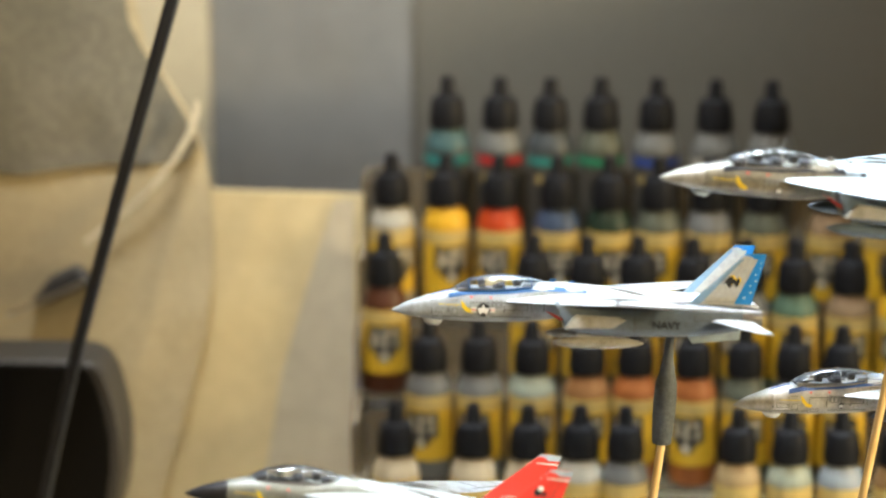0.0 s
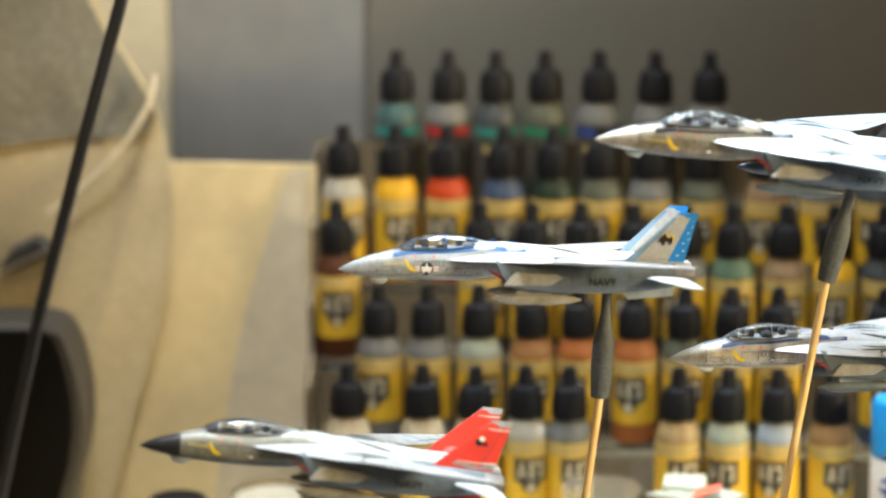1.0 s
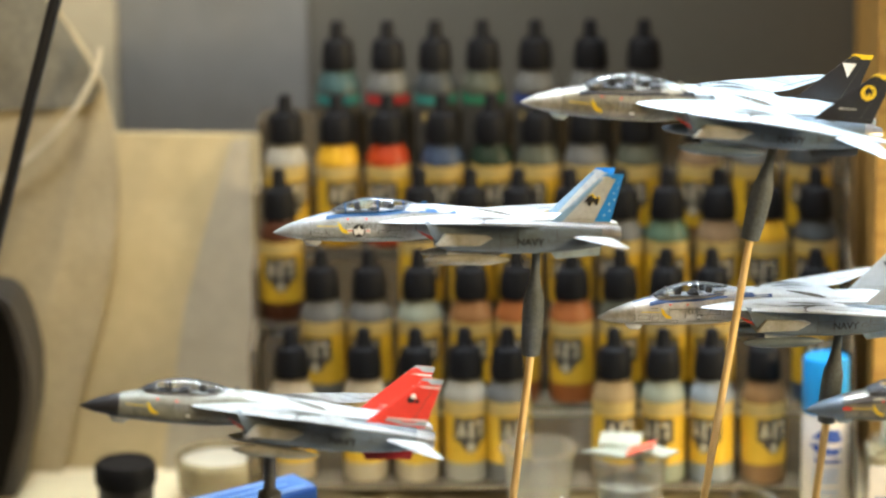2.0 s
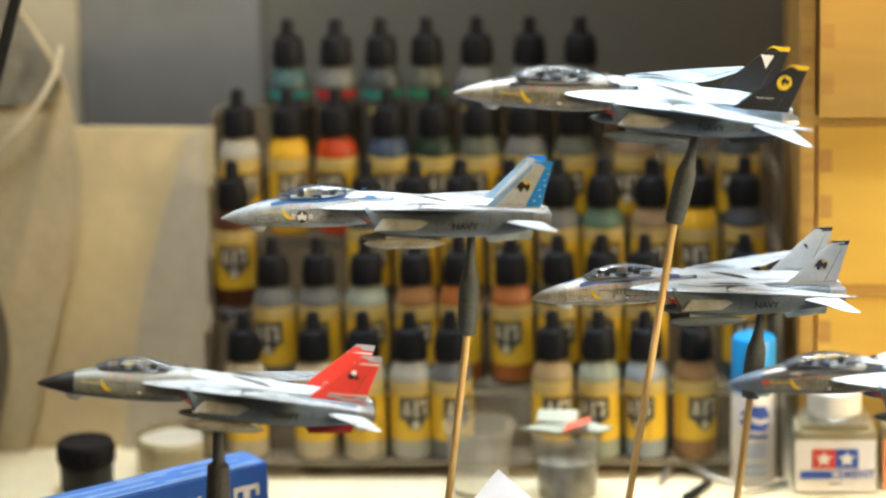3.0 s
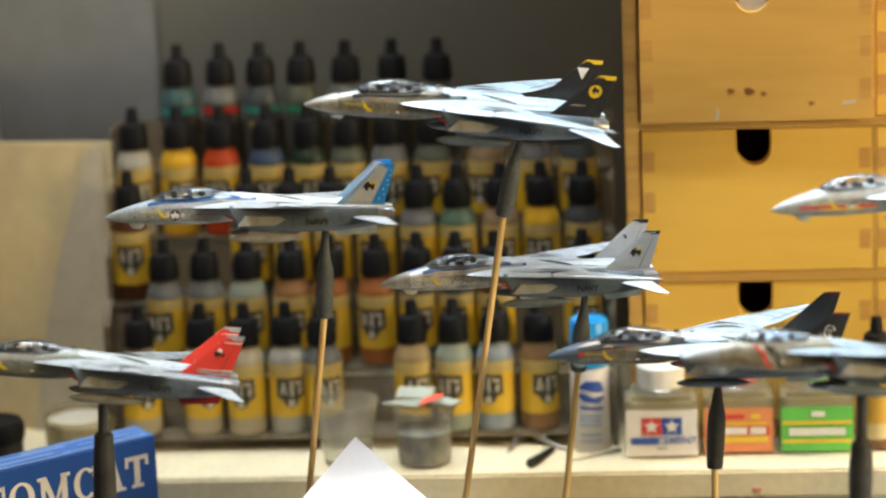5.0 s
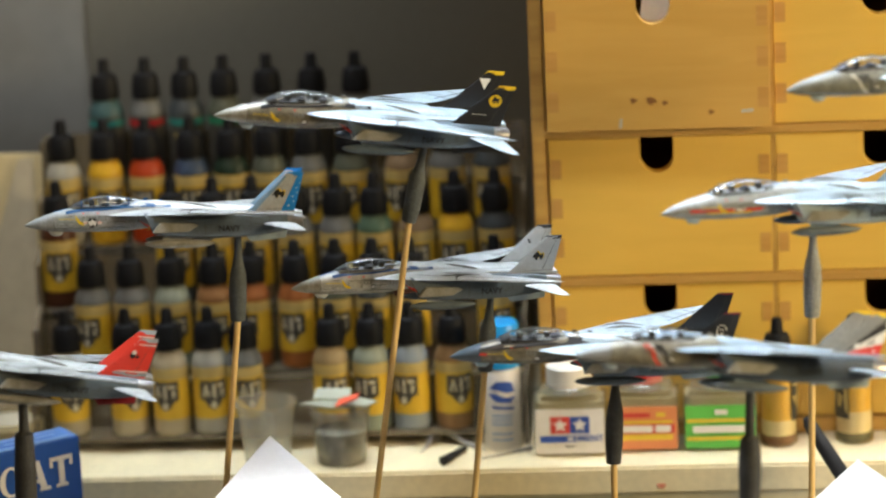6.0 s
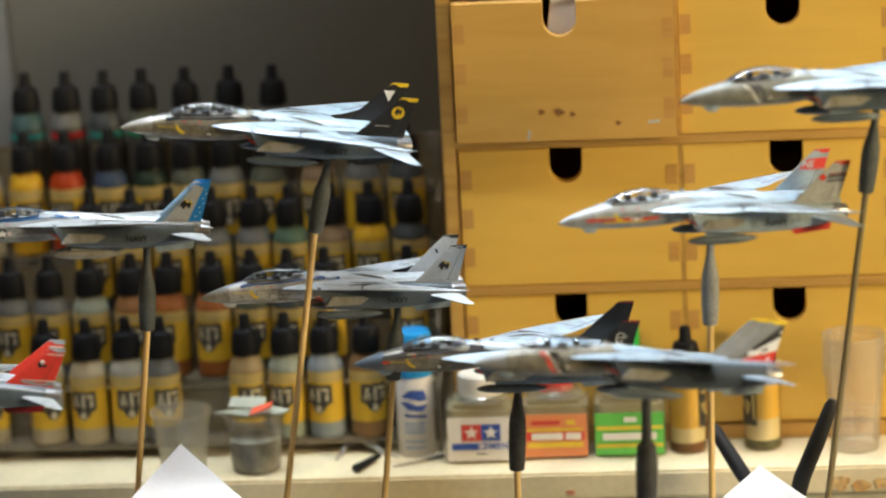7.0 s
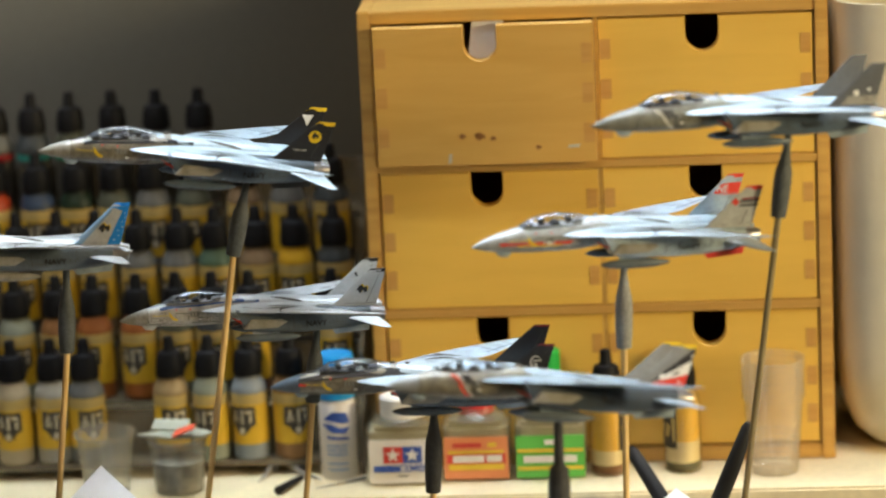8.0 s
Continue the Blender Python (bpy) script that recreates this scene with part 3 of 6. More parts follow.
def fin_half(x, z):
    """Half thickness of the fin at a place on its face."""
    v = min(max((z - FIN[0][1]) / (FIN[2][1] - FIN[0][1]), 0.0), 1.0)
    a, b = fin_point(0, v)[0], fin_point(1, v)[0]
    return (0.0046 - 0.0022 * v) * bulge((x - a) / (b - a))


def hatch(x0, x1, z0, z1, w=0.0011):
    """The outline of a small access panel."""
    bm = rect(x0, x1, z0, z0 + w)
    for q in (rect(x0, x1, z1 - w, z1), rect(x0, x0 + w, z0, z1), rect(x1 - w, x1, z0, z1)):
        join(bm, q)
    return bm


def aircraft(label, m, L, s):
    """A swept-wing twin-tail model jet, nose at the origin, pointing to -x. s: the paint scheme."""
    j = thing("model_jet", label, "model aircraft", m, "model jets on skewers")
    main = M[s.get("main", "jet")]
    scale = Matrix.Scale(L, 4)

    def add(name, bm, material, parent=None, lab="", angle=35):
        bm.transform(scale)
        return part(name, bm, material, parent or j, lab, angle)

    cut = 0.106
    fus = [(x, *v) for x, *v in FUS]
    radome = [ring_at(*r) for r in fus if r[0] < cut] + [ring_at(cut, *station(cut))]
    body = [ring_at(cut, *station(cut))] + [ring_at(*r) for r in fus if r[0] > cut]
    add("radome", skin(radome), M[s.get("radome", s.get("main", "jet"))])
    # side colours are toned for the warmer, dimmer light on the flanks
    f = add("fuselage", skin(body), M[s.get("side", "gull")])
    add("tail_deck", skin([[(x, w * c, z) for c, z in ((-1, z0), (-1, z1), (1, z1), (1, z0))] for x, w, z0, z1 in
                           ((0.46, 0.06, 0.0, 0.048), (0.60, 0.075, 0.0, 0.050), (0.85, 0.075, 0.01, 0.048), (0.985, 0.035, 0.022, 0.034))]), main)
    # engine trunks, intakes and nozzles
    for sg in (-1, 1):
        rings = [[(x, sg * NY + y, z) for _, y, z in ring_at(x, w, t, b, 24, 3.6)] for x, w, t, b in NAC]
        rings[0] = [(x + 0.030 * (0.045 - z) / 0.06, y, z) for x, y, z in rings[0]]
        # the trunk colour carries the shade that the wing casts on it
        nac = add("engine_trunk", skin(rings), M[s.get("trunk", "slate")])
        # solid black plug paints the shade inside the closed intake mouth
        add("intake", skin([[(0.4285 + 0.030 * (0.045 - z) / 0.06 - 0.0012, sg * NY + y * 0.84, z * 0.9 + 0.0015) for _, y, z in ring_at(0, 0.036, 0.045, -0.012, 20, 3.6)],
                            [(0.50, sg * NY + y * 0.7, z) for _, y, z in ring_at(0, 0.036, 0.035, -0.03, 20, 3.6)]]), M["seat"], nac, "black plug standing for the shaded intake opening")
        noz = [(0.926, 0.0310), (0.945, 0.0315), (0.970, 0.0270), (0.985, 0.0235), (0.9855, 0.0205), (0.955, 0.0200)]
        add("nozzle", skin([[(x, sg * NY + r * math.cos(2 * math.pi * k / 20), 0.007 + r * math.sin(2 * math.pi * k / 20)) for k in range(20)] for x, r in noz]), M["nozzle"], nac, "burnt steel exhaust nozzle")
        o = [(0.453, -0.024), (0.468, -0.002), (0.482, 0.013), (0.598, 0.009), (0.618, 0.000), (0.580, -0.022)]
        c = (0.530, -0.005)
        rings = [[(c[0] + (x - c[0]) * k, sg * (NY + 0.034 + d), c[1] + (z - c[1]) * k) for x, z in o] for d, k in ((-0.004, 1.0), (0.0065, 1.0), (0.0095, 0.93))]
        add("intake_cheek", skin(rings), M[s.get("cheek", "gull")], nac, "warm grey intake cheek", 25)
        # wing glove, swept wing, tailplane, fins
        g = add("wing_glove", loft(GLOVE, sg, 0.22, False), main)
        w = add("wing", loft(WING, sg), main)
        add("wing_seal", inked([(0.606, 0.1712), (0.588, 0.166), (0.581, 0.158), (0.592, 0.148), (0.625, 0.137), (0.668, 0.128), (0.715, 0.120)], (0.006, 0.014, 0.016, 0.013, 0.009, 0.006, 0.002), GLOVE, sg, 0.0011), M["jet_line"], g, "dark seal line at the wing root")
        for line in ([(0.548, 0.090), (0.575, 0.101), (0.605, 0.106), (0.640, 0.106), (0.676, 0.098)], [(0.535, 0.122), (0.562, 0.130), (0.595, 0.133), (0.630, 0.132), (0.660, 0.126)]):
            add("bleed_louvre", inked(line, (0.002, 0.012, 0.017, 0.013, 0.003), GLOVE, sg, 0.0016), M["jet_line"], g, "dark louvre line on the glove")
        row = []
        for k in range(6):
            x, y, wide = 0.565 + 0.024 * k, 0.020 + 0.0035 * k, (0.002, 0.007, 0.010, 0.010, 0.007, 0.002)[k]
            hw, top, bot = station(x)
            row.append([(x, sg * q, (top + bot) / 2 + (top - bot) / 2 * (1 - (q / hw) ** 2.4) ** (1 / 2.4) + 0.0028) for q in (y - wide / 2, y + wide / 2)])
        add("bleed_louvre", skin(row, False, False), M["jet_line"], f, "dark louvre line beside the spine")
        for a, b in (((0.775, 0.165), (0.938, 0.286)), ((0.735, 0.205), (0.815, 0.180)), ((0.835, 0.247), (0.885, 0.226)), ((0.64, 0.178), (0.90, 0.282))):
            pts = [(a[0] + (b[0] - a[0]) * k / 4, a[1] + (b[1] - a[1]) * k / 4) for k in range(5)]
            add("panel_line", inked(pts, [0.0036] * 5, WING, sg), M["jet_wash"], w)
        add("panel_line", inked([(0.45, 0.075), (0.50, 0.105), (0.56, 0.140)], [0.003] * 3, GLOVE, sg), M["jet_wash"], g)
        add("tailplane", loft(TAIL, sg), main)
        lean = math.tan(radians(2))
        fm = Matrix(((1, 0, 0, 0), (0, 1, sg * lean, sg * (0.087 - 0.045 * lean)), (0, 0, 1, 0), (0, 0, 0, 1)))
        rings = []
        for v, grow in ((-0.04, 0.0), (0.0, 0.0), (0.35, 0.0), (0.7, 0.0), (0.94, 0.0), (0.985, 0.05), (1.0, 0.16)):
            q = [fin_point(grow + u * (1 - grow * 1.2), v) for u in CHORD]
            h = (0.0046 - 0.0022 * max(v, 0)) * (1 if v < 0.98 else 0.6)
            rings.append([(x, h * bulge(u), z) for (x, z), u in zip(q, CHORD)] + [(x, -h * bulge(u), z) for (x, z), u in list(zip(q, CHORD))[-2:0:-1]])
        fn = skin(rings)
        fn.transform(fm)
        fin = add("fin", fn, M[s.get("far_fin" if sg > 0 else "fin", s.get("fin", "jet"))])
        rudder = [("rudder_line", "jet_wash", [fin_point(0.735, 0.06), fin_point(0.75, 0.06), fin_point(0.75, 0.86), fin_point(0.735, 0.86)]), ("rudder_line", "jet_wash", fin_patch(0.02, 0.98, 0.045, 0.055))]
        for name, col, shape in rudder + s.get("marks", []) + s.get("far_marks" if sg > 0 else "near_marks", []):
            bm2 = shape() if callable(shape) else flat(shape)
            bmesh.ops.triangulate(bm2, faces=bm2.faces[:])
            bmesh.ops.subdivide_edges(bm2, edges=bm2.edges[:], cuts=2)
            lift = 0.0006 if name == "rudder_line" else 0.0009 if name.startswith("fin_") else 0.0013
            for v in bm2.verts:
                v.co.y = -fin_half(v.co.x, v.co.z) - lift - (0.0004 if col in ("black", "white") and name == "emblem" else 0)
            bm2.transform(fm)
            add(name, bm2, M[col], fin)
        vf = blade([(0.775, 0, -0.030), (0.93, 0, -0.020), (0.925, 0, -0.050), (0.80, 0, -0.062)], 0.001, 0.003, 0.7)
        vf.transform(Matrix.Translation((0, sg * 0.092, 0)))
        add("ventral_fin", vf, M[s.get("ventral", "jet")])
        tk = [(0.425, 0.001), (0.435, 0.007), (0.46, 0.0135), (0.50, 0.0165), (0.58, 0.0165), (0.62, 0.014), (0.655, 0.008), (0.672, 0.0015)]
        # unless set otherwise, tanks take the trunks' shade-darkened colour
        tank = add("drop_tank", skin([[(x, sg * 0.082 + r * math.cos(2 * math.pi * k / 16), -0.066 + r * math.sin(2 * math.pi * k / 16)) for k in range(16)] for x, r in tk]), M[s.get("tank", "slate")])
        add("pylon", box(0.49, 0.59, sg * 0.082 - 0.004, sg * 0.082 + 0.004, -0.058, -0.036, 0.001), main, tank)
        add("exhaust_fairing", skin([ring_at(x, a, 0.012 + a, 0.012 - a, 12, 2) for x, a in ((0.955, 0.004), (0.975, 0.010), (0.998, 0.002))]), main) if sg > 0 else None
    # canopy with its frame, seats and crew boxes inside
    can = [(0.148, 0.010, 0.0545), (0.172, 0.022, 0.0715), (0.205, 0.0290, 0.0890), (0.250, 0.0325, 0.1010), (0.290, 0.0330, 0.1045), (0.335, 0.0320, 0.1015), (0.375, 0.029, 0.0945), (0.412, 0.018, 0.0850)]
    rings = []
    for x, w, t in can:
        b = station(x)[1] - 0.009
        rings.append([(x, w * math.cos(math.pi * k / 14), b + (t - b) * math.sin(math.pi * k / 14) ** 0.8) for k in range(15)])
    cp = add("canopy", skin(rings, False, False), M["canopy"], None, "clear two-seat canopy")
    for x in (0.205, 0.297, 0.372):
        w, t = [a[1:] for a in can if abs(a[0] - x) < 0.05][0]
        for a, b in zip(can, can[1:]):
            if a[0] <= x <= b[0]:
                q = (x - a[0]) / (b[0] - a[0])
                w, t = a[1] + q * (b[1] - a[1]), a[2] + q * (b[2] - a[2])
        b = station(x)[1] - 0.009
        rr = [[(xx, (w + 0.0003) * math.cos(math.pi * k / 14), b + (t + 0.0003 - b) * math.sin(math.pi * k / 14) ** 0.8) for k in range(15)] for xx in (x - 0.0016, x + 0.0016)]
        add("canopy_frame", skin(rr, False, False), M[s.get("hoop", "mid")], cp)
    for sg in (-1, 1):
        rail = []
        for x, w, t in can[1:-1]:
            b = station(x)[1] - 0.009
            rail.append([(x, sg * (w + 0.0007) * math.cos(a), b + (t - b) * math.sin(a) ** 0.8) for a in (0.0, 0.04, 0.08)])
        add("canopy_frame", skin(rail, False, False), M[s.get("hoop", "mid")], cp)
    for x in (0.232, 0.326):
        seat = add("ejection_seat", box(x, x + 0.018, -0.011, 0.011, 0.050, 0.089, 0.003), M["seat"], None, "black ejection seat")
        add("headrest", box(x - 0.004, x + 0.006, -0.008, 0.008, 0.076, 0.090, 0.003), M["jet_dark"], seat)
        add("seat_pan", box(x - 0.030, x, -0.010, 0.010, 0.056, 0.070, 0.003), M[s.get("trim", "seat")], seat)
    add("cockpit_tub", box(0.175, 0.385, -0.026, 0.026, 0.058, 0.0665, 0.002), M[s.get("tub", "seat")])
    add("coaming", skin([ring_at(x, a, 0.064 + b, 0.058, 14, 2.4) for x, a, b in ((0.172, 0.010, 0.001), (0.190, 0.020, 0.012), (0.206, 0.022, 0.014), (0.210, 0.018, 0.006))]), M["seat"])
    add("coaming", skin([ring_at(x, a, 0.064 + b, 0.058, 14, 2.4) for x, a, b in ((0.270, 0.014, 0.006), (0.284, 0.022, 0.018), (0.300, 0.022, 0.016), (0.304, 0.016, 0.004))]), M["seat"])
    add("rear_deck", box(0.346, 0.400, -0.022, 0.022, 0.062, 0.078, 0.004), M[s.get("tub", "seat")])
    for x, h in ((0.418, 0.012), (0.470, 0.008)):
        z = station(x)[1]
        add("antenna", skin([[(x + a * 0.016 + b, sgy * 0.0012, z - 0.003 + b * h / 0.006) for a, sgy in ((0, -1), (1, -1), (1, 1), (0, 1))] for b in (0.0, 0.006)]), M[s.get("hoop", "mid")])
    add("chin_pod", skin([[(x, y, z) for _, y, z in ring_at(x, a, -0.020 + a * 0.2, -0.022 - a * 1.7, 14, 2)] for x, a in ((0.086, 0.002), (0.098, 0.009), (0.125, 0.0105), (0.138, 0.004))]), main)
    add("antiglare_strip", on_top(s, 0.105, 0.160), M[s.get("glare", "jet_dark")], f) if s.get("glare") else None
    # main colour laid along the top, painting in the cool light from above
    rings = []
    for k in range(9):
        x = 0.395 + 0.07 * k
        w, top, bot = station(x)
        sh = min(1.0, 0.35 + 0.4 * k)
        arc = [radians(d * sh) for d in (-78, -58, -38, -18, 0, 18, 38, 58, 78)]
        mid, hh = (top + bot) / 2, (top - bot) / 2
        rings.append([(x, (w + 0.0014) * math.copysign(abs(math.sin(a)) ** (2 / 2.4), math.sin(a)), mid + (hh + 0.0014) * abs(math.cos(a)) ** (2 / 2.4)) for a in arc])
    add("spine", skin(rings, False, False), main, f)
    # panel lines round the fore body and along it
    for x in (0.107, 0.151, 0.208, 0.257, 0.298, 0.325, 0.372, 0.405):
        add("panel_line", on_body(rect(x - 0.0012, x + 0.0012, -0.018, station(x)[1] - 0.012), 1.0), M["jet_wash"], f)
    for x0, x1, z in ((0.107, 0.208, -0.010), (0.208, 0.372, 0.030), (0.262, 0.372, -0.008), (0.298, 0.345, 0.012), (0.152, 0.175, 0.034)):
        add("panel_line", on_body(rect(x0, x1, z - 0.0009, z + 0.0009), 1.0), M["jet_wash"], f)
    for x0, x1, z0, z1 in ((0.116, 0.146, 0.000, 0.014), (0.158, 0.176, -0.006, 0.012), (0.212, 0.236, -0.014, -0.003), (0.268, 0.292, 0.016, 0.034), (0.330, 0.362, 0.012, 0.028), (0.334, 0.350, -0.006, 0.006), (0.380, 0.400, 0.040, 0.058)):
        add("panel_line", on_body(hatch(x0, x1, z0, z1), 1.0), M["jet_wash"], f)
    for x0, x1, z0, z1 in s.get("modex", ((0.262, 0.268, 0.018, 0.036), (0.274, 0.280, 0.018, 0.036), (0.286, 0.294, 0.018, 0.036))):
        add("number_bar", on_body(rect(x0, x1, z0, z1), 1.0, 0.0015), M["mid"], f, "faint grey number bar")
    for x in (0.520, 0.640, 0.690, 0.800, 0.870):
        add("panel_line", on_body(rect(x - 0.0010, x + 0.0010, -0.032, 0.030), 1.0, 0.0010, NAC, NY, 3.6), M["jet_wash"], j)
    for x0, x1, z0, z1 in ((0.645, 0.685, -0.020, 0.004), (0.775, 0.795, -0.014, -0.004), (0.805, 0.840, -0.010, 0.004)):
        add("panel_line", on_body(hatch(x0, x1, z0, z1), 1.0, 0.0011, NAC, NY, 3.6), M["jet_wash"], j)
    wm = [(0.182, 0.036), (0.190, 0.030), (0.200, 0.016), (0.216, 0.008), (0.214, 0.0), (0.198, 0.004), (0.186, 0.018)]
    if s.get("stencil", True):
        add("warning_mark", on_body(flat(wm), 1.0, 0.0016), M["yellow"], f)
        for x in (0.206, 0.258):
            add("warning_mark", on_body(flat([(x, 0.046), (x + 0.010, 0.046), (x + 0.005, 0.040)]), 1.0, 0.0016), M["red"], f)
        add("warning_mark", on_body(rect(0.125, 0.182, 0.0215, 0.0237), 1.0, 0.0016), M["yellow"], f)
    # national roundel
    cx, cz, r = s.get("roundel", (0.298, 0.006, 0.0085))
    rd = add("roundel", on_body(disc(cx, cz, r), 1.0, 0.0017), M["black"], f, "dark roundel with a white star")
    add("roundel_star", on_body(star(cx, cz, r * 0.92), 1.0, 0.0024), M["white"], rd)
    if r > 0.01:
        for sgn in (-1, 1):
            add("roundel_bar", on_body(rect(cx + sgn * r * 1.02 if sgn > 0 else cx - r * 1.75, cx + r * 1.75 if sgn > 0 else cx - r * 1.02, cz - r * 0.3, cz + r * 0.35), 1.0, 0.0018), M["white"], rd)
            add("roundel_bar", on_body(rect(cx + r * 1.02 if sgn > 0 else cx - r * 1.75, cx + r * 1.75 if sgn > 0 else cx - r * 1.02, cz - r * 0.06, cz + r * 0.10), 1.0, 0.0022), M["red"], rd)
    for name, col, shape in s.get("body_marks", []):
        add(name, on_body(shape() if callable(shape) else flat(shape), 1.0, 0.0019), M[col], f)
    # the word on the trunk
    t = lettering("NAVY", 0.029)
    t.transform(Matrix.Translation((0.725, 0, -0.012)))
    for v in t.verts:
        v.co.y = -(NY + side(v.co.x, v.co.z, NAC, 3.6) + 0.0012)
    add("lettering", t, M["black"], None, "black letters reading NAVY")
    bm = flat([(0.405, 0.016), (0.475, -0.010), (0.475, -0.020), (0.430, 0.000)])
    for v in bm.verts:
        v.co.y = -0.060 - (v.co.x - 0.405) * 0.8
    add("intake_warning", bm, M["red"], None, "red intake warning stripe")
    return j


def on_top(s, x0, x1):
    """A strip of paint on the top of the nose ahead of the windscreen and beside the canopy."""
    xs = [x0 + (x1 - x0) * k / 6 for k in range(7)]
    rings = []
    for x in xs:
        w, top, bot = station(x)
        rings.append([(x, w * 0.62 * math.sin(a), (top + bot) / 2 + (top - bot) / 2 * math.cos(a) ** 0.8 + 0.0012) for a in [radians(d) for d in (-60, -40, -20, 0, 20, 40, 60)]])
    return skin(rings, False, False)


def strip(z0, z1, x0, x1):
    return [(x0, z0), (x1, z0), (x1, z1), (x0, z1)]


EMBLEM = [(0.902 + (x - 0.893) * 0.95, 0.106 + (z - 0.100) * 0.95) for x, z in [(0.868, 0.092), (0.874, 0.104), (0.880, 0.112), (0.884, 0.106), (0.892, 0.118), (0.896, 0.108), (0.904, 0.106), (0.908, 0.112), (0.914, 0.104), (0.906, 0.100), (0.910, 0.090), (0.902, 0.084), (0.903, 0.093), (0.892, 0.095), (0.886, 0.083), (0.880, 0.085), (0.884, 0.094), (0.876, 0.096)]]
HALO = [(x + 0.0035, z + 0.0035) for x, z in EMBLEM]
SILL = [(0.150, 0.040), (0.200, 0.049), (0.300, 0.053), (0.400, 0.063), (0.520, 0.060), (0.520, 0.070), (0.400, 0.077), (0.300, 0.0645), (0.200, 0.060), (0.150, 0.051)]
